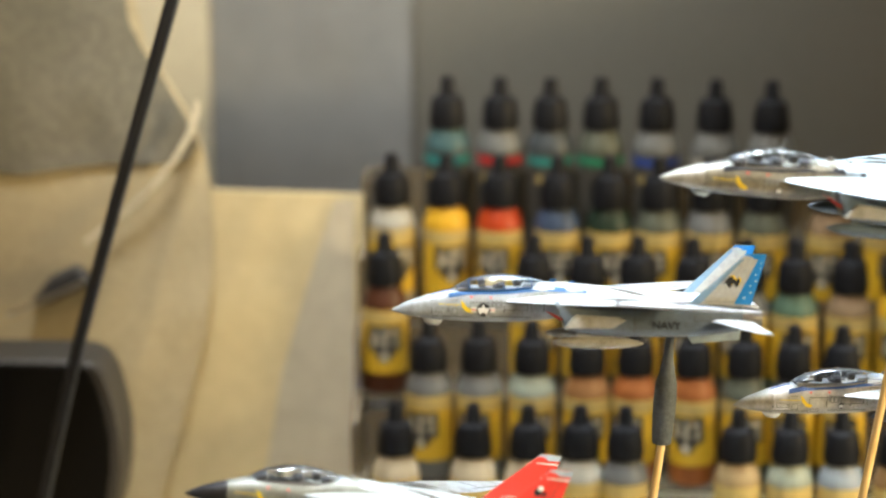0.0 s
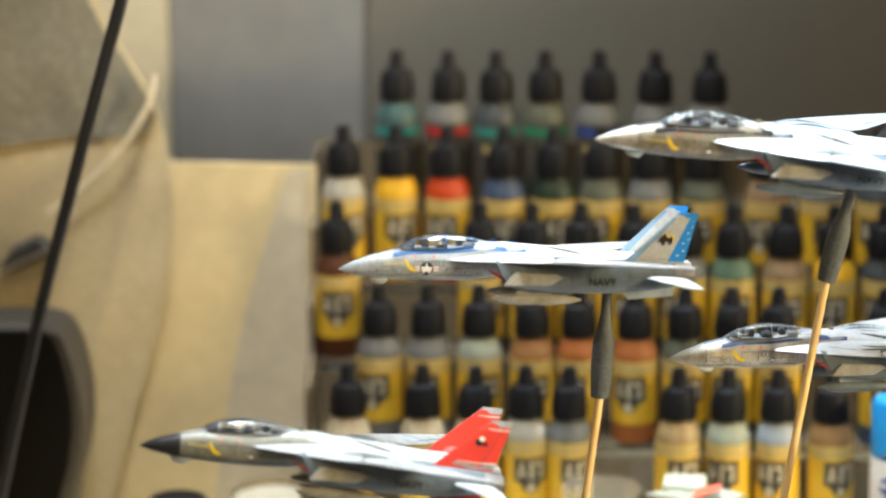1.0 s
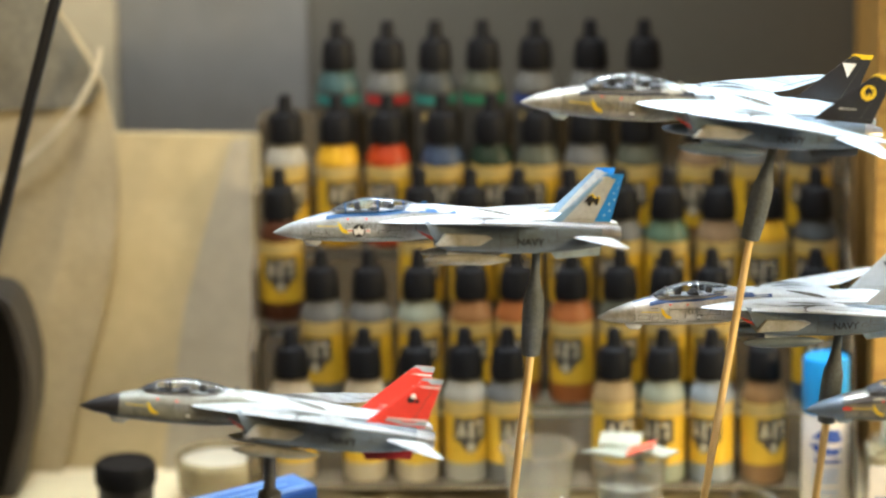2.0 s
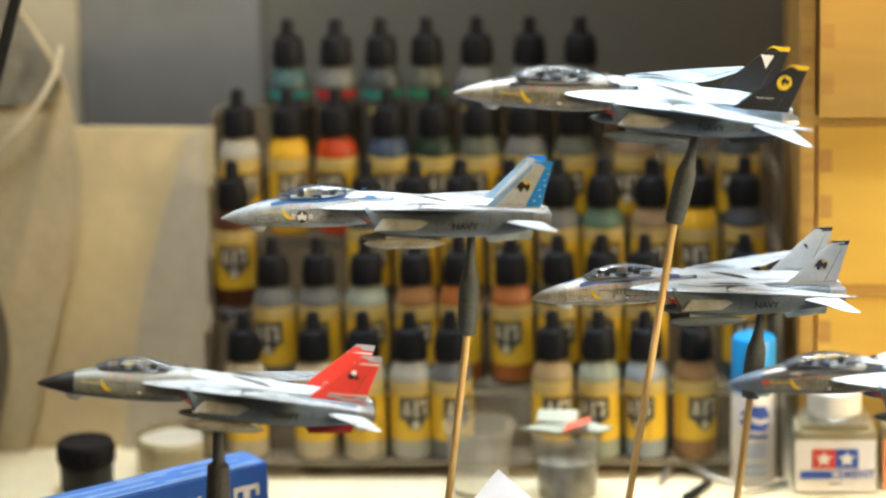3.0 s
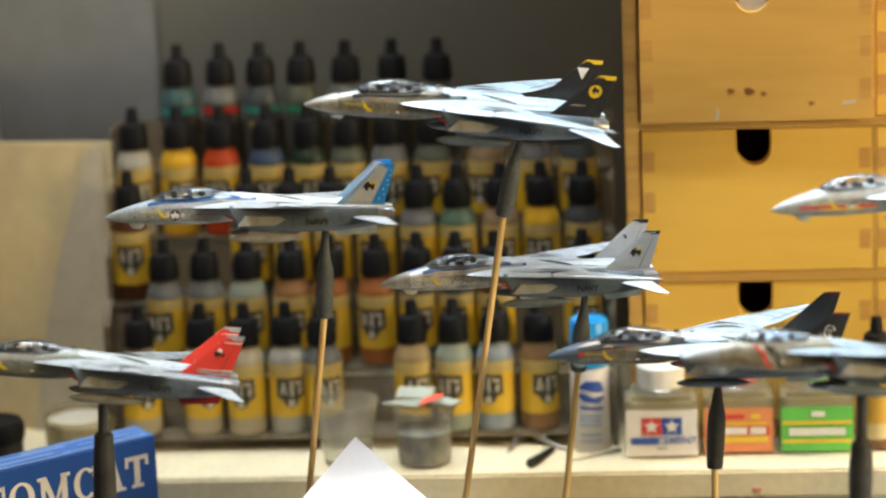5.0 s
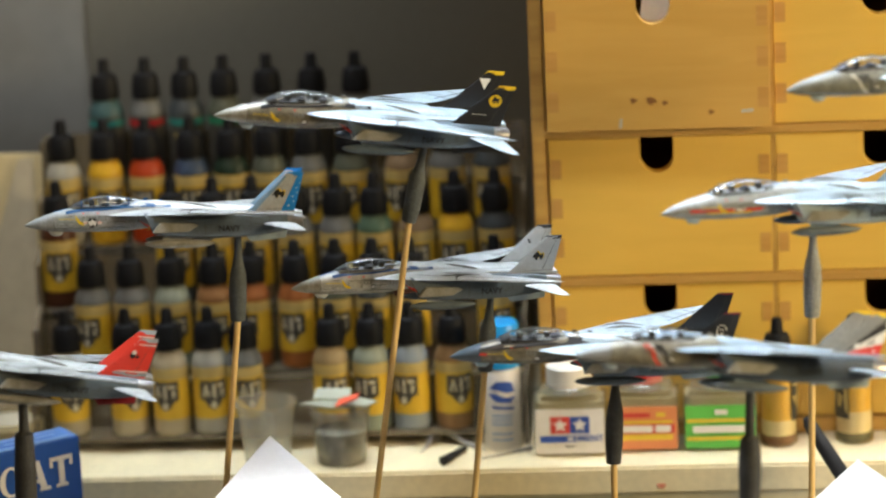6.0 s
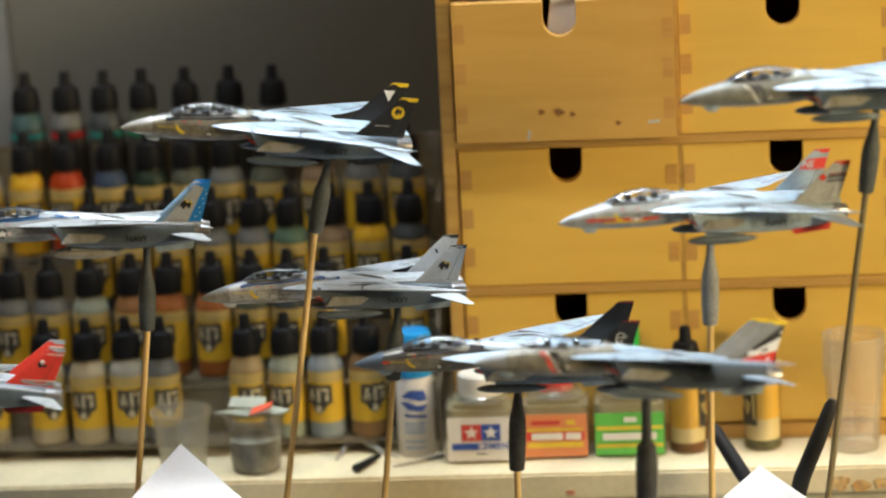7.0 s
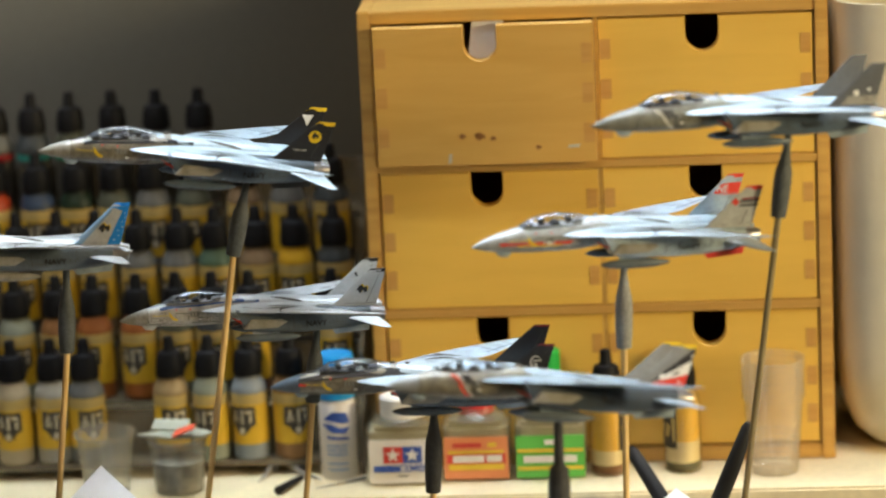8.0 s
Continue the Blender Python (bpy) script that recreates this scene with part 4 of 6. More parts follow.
SCHEMES = {
    "blue": dict(tub="mid", trim="frost", main="jet_n", side="scarlet_grey", radome="scarlet_grey", tank="gull", glare="sill_blue", hoop="sill_blue", fin="jet_n", body_marks=[("sill_stripe", "sill_blue", SILL)], roundel=(0.243, 0.010, 0.0185), marks=[("fin_stripe", "pale_blue", fin_patch(0.0, 0.17, 0.0, 0.90)), ("fin_stripe", "blue", fin_patch(0.72, 1.0, 0.0, 0.90)), ("fin_stripe", "blue", fin_patch(0.0, 1.0, 0.90, 1.0))],
                 near_marks=[("emblem", "yellow", HALO), ("emblem", "black", EMBLEM)] + [("chip", "white", fin_patch(u, u + 0.035, v, v + 0.025)) for u, v in ((0.82, 0.12), (0.9, 0.22), (0.84, 0.36), (0.93, 0.45), (0.86, 0.58), (0.92, 0.7), (0.85, 0.82))]),
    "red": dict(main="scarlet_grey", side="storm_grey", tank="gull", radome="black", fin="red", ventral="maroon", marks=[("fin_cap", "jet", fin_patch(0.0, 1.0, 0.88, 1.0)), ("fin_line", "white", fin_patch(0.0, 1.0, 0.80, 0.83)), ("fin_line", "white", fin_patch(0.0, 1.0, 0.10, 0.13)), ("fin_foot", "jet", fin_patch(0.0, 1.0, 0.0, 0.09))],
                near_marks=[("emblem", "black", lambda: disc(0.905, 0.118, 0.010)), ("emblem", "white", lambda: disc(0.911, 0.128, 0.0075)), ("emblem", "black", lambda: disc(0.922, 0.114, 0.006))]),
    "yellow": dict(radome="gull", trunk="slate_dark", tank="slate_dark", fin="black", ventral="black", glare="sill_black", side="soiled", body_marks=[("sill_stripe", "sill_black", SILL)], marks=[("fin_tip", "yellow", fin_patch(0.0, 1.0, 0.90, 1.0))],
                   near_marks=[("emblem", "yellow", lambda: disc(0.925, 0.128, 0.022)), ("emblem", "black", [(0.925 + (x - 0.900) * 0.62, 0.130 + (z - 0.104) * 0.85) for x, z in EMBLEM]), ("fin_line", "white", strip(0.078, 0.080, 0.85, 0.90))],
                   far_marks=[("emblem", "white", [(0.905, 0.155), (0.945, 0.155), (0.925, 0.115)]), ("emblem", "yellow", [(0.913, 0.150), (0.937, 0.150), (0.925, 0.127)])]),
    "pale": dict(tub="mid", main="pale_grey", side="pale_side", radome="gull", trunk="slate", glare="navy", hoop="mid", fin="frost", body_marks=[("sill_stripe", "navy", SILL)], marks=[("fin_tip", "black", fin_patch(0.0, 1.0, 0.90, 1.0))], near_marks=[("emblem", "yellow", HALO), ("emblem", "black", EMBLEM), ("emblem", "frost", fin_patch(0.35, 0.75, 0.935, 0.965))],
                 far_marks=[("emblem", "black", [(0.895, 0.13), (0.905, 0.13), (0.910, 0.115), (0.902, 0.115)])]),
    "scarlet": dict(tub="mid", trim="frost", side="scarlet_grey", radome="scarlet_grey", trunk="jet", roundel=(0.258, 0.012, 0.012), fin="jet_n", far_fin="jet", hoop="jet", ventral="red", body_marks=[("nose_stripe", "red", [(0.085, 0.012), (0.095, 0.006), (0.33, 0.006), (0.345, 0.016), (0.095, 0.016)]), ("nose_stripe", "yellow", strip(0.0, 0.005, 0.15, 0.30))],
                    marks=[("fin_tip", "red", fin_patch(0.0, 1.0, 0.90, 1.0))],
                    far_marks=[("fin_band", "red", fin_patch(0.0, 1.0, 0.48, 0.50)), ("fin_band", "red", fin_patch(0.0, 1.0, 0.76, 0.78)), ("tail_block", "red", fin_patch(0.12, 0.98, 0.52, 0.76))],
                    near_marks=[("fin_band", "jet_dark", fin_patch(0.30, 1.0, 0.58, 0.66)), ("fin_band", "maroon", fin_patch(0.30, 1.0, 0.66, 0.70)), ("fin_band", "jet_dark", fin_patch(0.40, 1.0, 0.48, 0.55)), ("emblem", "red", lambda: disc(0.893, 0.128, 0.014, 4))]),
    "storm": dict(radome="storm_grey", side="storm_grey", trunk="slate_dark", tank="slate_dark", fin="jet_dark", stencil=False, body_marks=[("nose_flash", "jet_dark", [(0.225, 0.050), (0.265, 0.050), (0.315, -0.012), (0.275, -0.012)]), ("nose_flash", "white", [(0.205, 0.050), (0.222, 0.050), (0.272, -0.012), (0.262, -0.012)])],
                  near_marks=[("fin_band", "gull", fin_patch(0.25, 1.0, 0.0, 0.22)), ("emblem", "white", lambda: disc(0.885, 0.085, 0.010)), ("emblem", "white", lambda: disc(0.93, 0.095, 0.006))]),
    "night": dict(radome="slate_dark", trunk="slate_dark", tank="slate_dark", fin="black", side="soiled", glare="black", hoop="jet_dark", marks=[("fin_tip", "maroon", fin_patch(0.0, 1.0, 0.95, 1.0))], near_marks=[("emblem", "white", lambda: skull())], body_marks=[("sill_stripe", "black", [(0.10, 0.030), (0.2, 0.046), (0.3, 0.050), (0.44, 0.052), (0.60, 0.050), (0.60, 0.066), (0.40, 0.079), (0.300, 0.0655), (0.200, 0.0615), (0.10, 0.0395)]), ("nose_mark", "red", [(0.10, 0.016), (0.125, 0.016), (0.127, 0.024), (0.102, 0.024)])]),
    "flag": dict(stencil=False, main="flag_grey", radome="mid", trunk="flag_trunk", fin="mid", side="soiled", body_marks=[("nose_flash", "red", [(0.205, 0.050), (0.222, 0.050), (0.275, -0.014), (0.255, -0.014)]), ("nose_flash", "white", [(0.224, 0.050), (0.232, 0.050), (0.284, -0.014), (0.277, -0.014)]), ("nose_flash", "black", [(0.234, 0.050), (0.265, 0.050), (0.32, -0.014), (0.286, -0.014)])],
                 marks=[("fin_tip", "yellow", fin_patch(0.0, 1.0, 0.91, 1.0))],
                 near_marks=[("fin_band", "black", [fin_point(0.24, 0.06), fin_point(0.45, 0.28), fin_point(1.0, 0.64), fin_point(1.0, 0.91), fin_point(0.92, 0.91)]), ("fin_band", "white", [fin_point(0.40, 0.12), fin_point(1.0, 0.31), fin_point(1.0, 0.64), fin_point(0.45, 0.28)]), ("fin_band", "red", [fin_point(0.26, 0.02), fin_point(1.0, 0.02), fin_point(1.0, 0.31), fin_point(0.45, 0.15)]),
                             ("star_mark", "white", lambda: star(fin_point(0.93, 0.74)[0], fin_point(0.93, 0.74)[1], 0.006)), ("star_mark", "white", lambda: star(fin_point(0.85, 0.12)[0], fin_point(0.85, 0.12)[1], 0.006)), ("emblem", "white", lambda: disc(fin_point(0.42, 0.22)[0], fin_point(0.42, 0.22)[1], 0.010)), ("emblem", "jet_dark", [fin_point(0.62, 0.26), fin_point(0.76, 0.31), fin_point(0.74, 0.37), fin_point(0.60, 0.32)])]),
}


def skull():
    """A pale round emblem with gaps, as a ring and two bars."""
    n = 18
    bm = bmesh.new()
    a = [bm.verts.new((0.925 + 0.019 * math.cos(2 * math.pi * i / n), 0, 0.115 + 0.024 * math.sin(2 * math.pi * i / n))) for i in range(n)]
    b = [bm.verts.new((0.925 + 0.015 * math.cos(2 * math.pi * i / n), 0, 0.117 + 0.019 * math.sin(2 * math.pi * i / n))) for i in range(n)]
    for i in range(n - 3):
        bm.faces.new((a[i], a[i + 1], b[i + 1], b[i]))
    for x0, x1, z0, z1 in ((0.914, 0.934, 0.118, 0.122), (0.918, 0.930, 0.106, 0.110), (0.921, 0.927, 0.094, 0.104)):
        bm.faces.new([bm.verts.new(p) for p in ((x0, 0, z0), (x1, 0, z0), (x1 + 0.003, 0, z1), (x0 + 0.003, 0, z1))])
    return bm


JETS = [
    ("grey model jet with blue-edged fins on a skewer", "blue", pose(-0.0977, 1.2315, 0.1649, -8.3, 2.4, 7.6), 0.1456),
    ("grey model jet with black and yellow fins on a skewer", "yellow", pose(0.0056, 1.2215, 0.2222, 5.3, 8.0, 15.1), 0.1529),
    ("pale grey model jet with black fin tips on a skewer", "pale", pose(0.0361, 1.2525, 0.1217, -1.2, 2.4, 12.9), 0.1430),
    ("grey model jet with a black nose and red fins", "red", pose(-0.1724, 1.1776, 0.1073, -6.4, 8.6, 10.1), 0.1463),
    ("grey model jet with a red nose stripe and fin tips", "scarlet", pose(0.2301, 1.1835, 0.1735, 1.3, 2.9, 19.2), 0.1520),
    ("warm grey model jet with dark grey fins on a skewer", "storm", pose(0.2925, 1.1861, 0.2332, -1.4, 2.4, 17.0), 0.1522),
    ("grey model jet with black fins and a black spine", "night", pose(0.1209, 1.2047, 0.0967, 6.5, 2.4, 7.1), 0.1479),
    ("grey model jet with yellow-tipped, red and white banded fins", "flag", pose(0.1869, 1.1340, 0.1161, -11.9, 8.4, 15.1), 0.1574),
]
for label, scheme, at, L in JETS:
    ob = aircraft(label, at, L, SCHEMES[scheme])
    if scheme == "pale":
        cam.data.dof.use_dof, cam.data.dof.focus_object, cam.data.dof.aperture_fstop = True, ob, 3.5
    if scheme == "scarlet":
        t = lettering("NE", 0.032)
        lean = math.tan(radians(2))
        for v in t.verts:
            x, z = v.co.x + 0.912 + (v.co.z) * 0.2, v.co.z + 0.131
            v.co = Vector((x, 0.087 + (z - 0.045) * lean - fin_half(x, z) - 0.0018, z)) * L
        part("tail_letters", t, M["frost"], ob, "pale letters reading NE")


# ---------------------------------------------------------------- skewers with putty sleeves
def skewer(label, top, mid, low, sleeve, tip=0.0016, dark=False, wide=0.0046, putty="sleeve", cane="cane"):
    """top: where the sleeve meets the model; mid: the sleeve's lower end; low: another point on the cane further down."""
    s = thing("skewer", label, "skewer", group="skewers holding the models")
    top, mid, low = Vector(top), Vector(mid), Vector(low)
    d = (low - mid).normalized()
    foot = mid + d * ((mid.z - DESK) / -d.z)
    part("cane", tube([mid - d * 0.012, mid, (mid + foot) / 2, foot], [0.00165] * 4, 12), M[putty if dark else cane], s, "" if dark else "split bamboo cane")
    ax = mid - top
    r = [(0.0, 0.40), (0.16, 0.44), (0.30, 0.66), (0.42, 0.94), (0.55, 1.0), (0.75, 0.99), (0.9, 0.92), (1.0, 0.84)] if sleeve == 0 else [(0.0, 0.42), (0.42, 0.46), (0.46, 0.85), (0.62, 1.0), (0.8, 1.0), (1.0, 0.9)] if sleeve == 1 else [(0.0, 0.42), (0.22, 0.46), (0.24, 0.84), (0.50, 1.0), (0.8, 1.0), (1.0, 0.9)]
    r = [(-0.25, r[0][1] * 0.9)] + r
    part("sleeve", tube([top + ax * a for a, _ in r], [wide * b for _, b in r], 18), M[putty], s, "putty sleeve moulded round the cane")
    return s


skewer("bamboo skewer with a dark putty sleeve under the blue-finned jet", (0.0108, 1.2461, 0.1499), (0.0082, 1.2461, 0.1075), (-0.0023, 1.2461, 0.0255), 0)
skewer("leaning bamboo skewer with a dark putty sleeve", (0.1091, 1.2494, 0.1955), (0.0999, 1.2494, 0.1571), (0.0783, 1.2494, 0.0239), 0)
skewer("bamboo skewer with a dark putty sleeve behind the others", (0.1388, 1.2760, 0.1065), (0.1343, 1.2760, 0.0679), (0.1277, 1.2760, 0.0128), 0)
skewer("skewer with a pale scuffed putty sleeve", (0.3061, 1.2099, 0.1566), (0.3048, 1.2099, 0.1118), (0.3034, 1.2099, 0.0303), 0, putty="sleeve_pale")
skewer("leaning skewer with a long grey putty sleeve", (0.3912, 1.2164, 0.2184), (0.3854, 1.2164, 0.1771), (0.3648, 1.2164, 0.0267), 0, cane="cane_dark")
skewer("skewer with a long black putty sleeve", (0.2049, 1.2152, 0.0828), (0.2023, 1.2152, 0.0348), (0.2019, 1.2152, -0.0109), 0, wide=0.0046, putty="sleeve_dark")
skewer("dark skewer with a thick putty sleeve", (0.2718, 1.1569, 0.0909), (0.2703, 1.1569, 0.0337), (0.2699, 1.1569, -0.0025), 1, dark=True, wide=0.0056, putty="sleeve_dark")
skewer("dark skewer with a stepped putty sleeve", (-0.0970, 1.1910, 0.0845), (-0.1002, 1.1910, 0.0050), (-0.1004, 1.1910, -0.0200), 2, dark=True, wide=0.0056, putty="sleeve_dark")


# ---------------------------------------------------------------- boards and sheets at the back of the bench
M["sheet"] = mat("blue_grey_plastic_sheet", (0.165, 0.168, 0.162), 0.36, vary=0.06, grain=60, wear=(0.10, 0.096, 0.084), wear_scale=14, wear_amount=0.6)
M["felt"] = mat("grey_filter_felt", (0.15, 0.14, 0.105), 0.9, vary=0.14, grain=260, bump=1.0, wear=(0.19, 0.175, 0.135), wear_scale=26, wear_amount=0.8)
M["cream_strip"] = mat("cream_painted_board", (0.40, 0.36, 0.26), 0.6, vary=0.06, grain=120, wear_scale=10)
# grey of the shadow painted across the beige card
M["beige_grey"] = mat("card_shadow_tone", (0.42, 0.365, 0.26), 0.55, vary=0.06, grain=120, wear_scale=12)
M["cloth"] = mat("beige_cotton_cloth", (0.44, 0.365, 0.22), 0.85, vary=0.08, grain=300, bump=0.4, wear=(0.30, 0.255, 0.17), wear_scale=12, wear_amount=0.6)
# cream that stands for the wall where it is lit more strongly
M["lit_wall_tone"] = mat("lit_wall_cream", (0.74, 0.65, 0.47), 0.55, vary=0.05, grain=120, wear_scale=6)
M["cable"] = mat("cream_cable_sheath", (0.58, 0.52, 0.38), 0.45)
M["rubber"] = mat("black_rubber", (0.014, 0.014, 0.015), 0.55, vary=0.15, grain=200)
M["steel"] = mat("brushed_steel", (0.55, 0.53, 0.49), 0.36, metal=1.0, vary=0.1, grain=300)
M["tub"] = mat("cream_moulded_plastic", (0.72, 0.65, 0.50), 0.45, vary=0.04, grain=60, wear_scale=8)


def upright(outline, y, thick):
    return slab(outline, thick, Matrix.Translation((0, y, 0)))


def hanging(outline, y, waves, thick=0.003, creases=(), cuts=5, lean=0.0):
    """A soft sheet with an uneven face. creases: from (x, z) to (x, z), width and height of a ridge."""
    bm = bmesh.new()
    bm.faces.new([bm.verts.new((x, 0, z)) for x, z in outline])
    bmesh.ops.triangulate(bm, faces=bm.faces[:])
    bmesh.ops.subdivide_edges(bm, edges=bm.edges[:], cuts=cuts, use_grid_fill=True)
    bmesh.ops.subdivide_edges(bm, edges=bm.edges[:], cuts=2, use_grid_fill=True)
    out = bmesh.ops.extrude_face_region(bm, geom=bm.faces[:])
    bmesh.ops.translate(bm, verts=[v for v in out["geom"] if isinstance(v, bmesh.types.BMVert)], vec=(0, thick, 0))
    for v in bm.verts:
        d = noise.noise(v.co * 34) * waves + noise.noise(v.co * 90) * waves * 0.35
        for (xa, za), (xb, zb), wide, high in creases:
            n = Vector((zb - za, xa - xb)).normalized()
            off = (v.co.x - xa) * n.x + (v.co.z - za) * n.y
            d -= high * math.exp(-(off / wide) ** 2)
        v.co.y += y + lean * v.co.z + (d if v.co.y < thick / 2 else 0)
    return bm


solid("backing_sheet", hanging([(-0.2045, 0.0), (-0.110, 0.0), (-0.110, 0.42), (-0.2045, 0.42)], 1.5160, 0.0012, 0.003, [((-0.19, 0.1), (-0.185, 0.3), 0.012, 0.0012), ((-0.150, 0.1), (-0.158, 0.3), 0.010, 0.0010), ((-0.172, 0.1), (-0.176, 0.3), 0.006, 0.0008)]), M["sheet"], "blue-grey plastic sheet standing against the wall", "plastic sheet")
solid("cream_strip", upright([(-0.270, 0.0), (-0.2046, 0.0), (-0.2046, 0.42), (-0.270, 0.42)], 1.508, 0.006), M["cream_strip"], "narrow cream board standing against the wall", "board")
# the card, the cloth and the felt mat lean back, their feet on the ledge
LEAN = 0.18
card = [(-0.310, 0.0), (-0.1232, 0.0), (-0.1259, 0.1575), (-0.1939, 0.1585), (-0.315, 0.1636)]
solid("beige_card", hanging(card, 1.4050, 0.0006, 0.003, [((-0.1733, 0.1567), (-0.1854, 0.1076), 0.005, 0.0015), ((-0.1551, 0.1577), (-0.1761, 0.076), 0.006, 0.0012), ((-0.2041, 0.1294), (-0.2297, 0.0305), 0.005, 0.0012)], lean=LEAN), M["beige"], "large creased beige card leaning on the ledge", "card")
# outline of the tapering shadow, built as a thin layer before the card
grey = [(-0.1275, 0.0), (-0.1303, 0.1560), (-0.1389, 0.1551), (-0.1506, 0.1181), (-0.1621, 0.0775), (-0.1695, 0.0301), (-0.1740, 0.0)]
solid("grey_card", hanging(grey, 1.4022, 0.0004, 0.001, lean=LEAN), M["beige_grey"], "tapering grey layer painted as a shadow on the beige card", "card")
edge = [(-0.2107, 0.0420), (-0.2030, 0.0688), (-0.1961, 0.0957), (-0.1930, 0.1228), (-0.1926, 0.1410), (-0.1940, 0.1610), (-0.1984, 0.1803), (-0.2045, 0.1941), (-0.2146, 0.2098), (-0.2236, 0.2228), (-0.2309, 0.2405), (-0.2426, 0.3063)]
cloth = [(-0.400, 0.0), (-0.315, 0.0), (-0.2220, 0.0)] + edge + [(-0.400, 0.3063)]
solid("beige_cloth", hanging(cloth, 1.3990, 0.0014, 0.0016, [((-0.222, 0.168), (-0.249, 0.094), 0.007, 0.0022), ((-0.209, 0.148), (-0.233, 0.058), 0.005, 0.0014), ((-0.231, 0.176), (-0.246, 0.148), 0.004, 0.0010)], lean=LEAN), M["cloth"], "beige cloth hanging in soft folds over the card", "cloth")
fe = [(-0.400, 0.1667), (-0.3147, 0.1703), (-0.2782, 0.1667), (-0.2583, 0.1694), (-0.2383, 0.1722), (-0.2200, 0.1713), (-0.2039, 0.1740), (-0.1993, 0.1814), (-0.2054, 0.1942), (-0.2154, 0.2095), (-0.2244, 0.2220), (-0.2306, 0.2341), (-0.2425, 0.3064), (-0.400, 0.3064)]
solid("filter_mat", hanging(fe, 1.3955, 0.0020, 0.0016, lean=LEAN), M["felt"], "rumpled grey felt filter mat hanging over the cloth", "filter mat")
line = [(-0.1988, 0.2018), (-0.1994, 0.1958), (-0.2025, 0.1868), (-0.2100, 0.1743), (-0.2196, 0.1630), (-0.2290, 0.1542), (-0.2489, 0.1390)]
solid("cable", tube([(x, 1.3880 + LEAN * z, z) for x, z in line], [0.0013] * 7, 10), M["cable"], "thin cream cable hanging over the felt mat", "cable")
arm = thing("lamp_arm", "slim black metal lamp arm leaning before the loudspeaker", "lamp arm")
bend = [(-0.1834, 0.3113), (-0.1995, 0.2590), (-0.2205, 0.1887), (-0.2414, 0.1164), (-0.2518, 0.0756), (-0.2637, 0.0261), (-0.2700, 0.0)]
part("rod", tube([(x + 0.0008, 1.3455, z) for x, z in bend], [0.0029, 0.0029, 0.0028, 0.0026, 0.0025, 0.0025, 0.0025], 14), M["rubber"], arm)
part("wire", tube([(x + 0.0036, 1.3430, z) for x, z in bend], [0.0006] * 7, 8), M["jet_dark"], arm)
cl = slab([(-0.2724, 0.1129), (-0.2646, 0.1123), (-0.2460, 0.1212), (-0.2482, 0.1247), (-0.2534, 0.1287), (-0.2659, 0.1221)], 0.012, Matrix.Translation((0, 1.4045, 0)), 0.0008)
clip = thing("spring_clip", "small dark grey spring clip on the felt mat", "clip")
part("jaw", cl, M["sleeve_dark"], clip)
part("lever", tube([(-0.2483, 1.4035, 0.1235), (-0.2693, 1.4020, 0.1136), (-0.2833, 1.4020, 0.1082)], [0.0012, 0.001, 0.001], 8), M["steel"], clip)
sp = thing("speaker", "black rounded loudspeaker standing on the ledge", "loudspeaker")
o = [(-0.342, 0.0), (-0.2350, 0.0), (-0.2303, 0.0220), (-0.2262, 0.0369), (-0.2240, 0.0521), (-0.2238, 0.0673), (-0.2259, 0.0807), (-0.2282, 0.0902), (-0.2313, 0.0983), (-0.2351, 0.1027), (-0.2427, 0.1043), (-0.342, 0.1037)]
o = [(x - 0.002, z * 0.962) for x, z in o]
part("cabinet", slab(o, 0.032, Matrix.Translation((0, 1.3605, 0)), 0.002), mat("dark_brown_rubber", (0.05, 0.044, 0.036), 0.6, vary=0.15, grain=200), sp)
part("front_rim", slab([(x - (0.0058 if x > -0.3 else 0), min(max(z, 0.004), 0.0985)) for x, z in o], 0.003, Matrix.Translation((0, 1.3580, 0)), 0.0008), mat("speaker_cloth", (0.008, 0.007, 0.006), 0.95, vary=0.3, grain=900, spec=0.08), sp, "black cloth front")

# ---------------------------------------------------------------- things on the ledge
M["glass"] = thin("bottle_glass", (0.93, 0.92, 0.86), (0.5, 0.46, 0.34), 0.18, 0.38, 0.3)
M["fluid"] = mat("cloudy_solvent", (0.46, 0.40, 0.26), 0.25, vary=0.05, grain=60)
M["white_cap"] = mat("white_cap_plastic", (0.78, 0.74, 0.66), 0.4, vary=0.04, grain=200)
M["label_white"] = mat("white_paper_label", (0.74, 0.70, 0.66), 0.5, vary=0.03, grain=200)
M["print_red"] = mat("red_print", (0.60, 0.06, 0.045), 0.5)
M["print_blue"] = mat("blue_print", (0.035, 0.085, 0.36), 0.5)
M["label_red"] = mat("red_paper_label", (0.72, 0.26, 0.11), 0.5, vary=0.04)
M["label_green"] = mat("green_paper_label", (0.13, 0.50, 0.09), 0.5, vary=0.04)
M["print_yellow"] = mat("yellow_print", (0.75, 0.52, 0.05), 0.5)
M["red_cap"] = mat("red_cap_plastic", (0.55, 0.025, 0.02), 0.35)
M["green_cap"] = mat("green_cap_plastic", (0.02, 0.38, 0.06), 0.35)


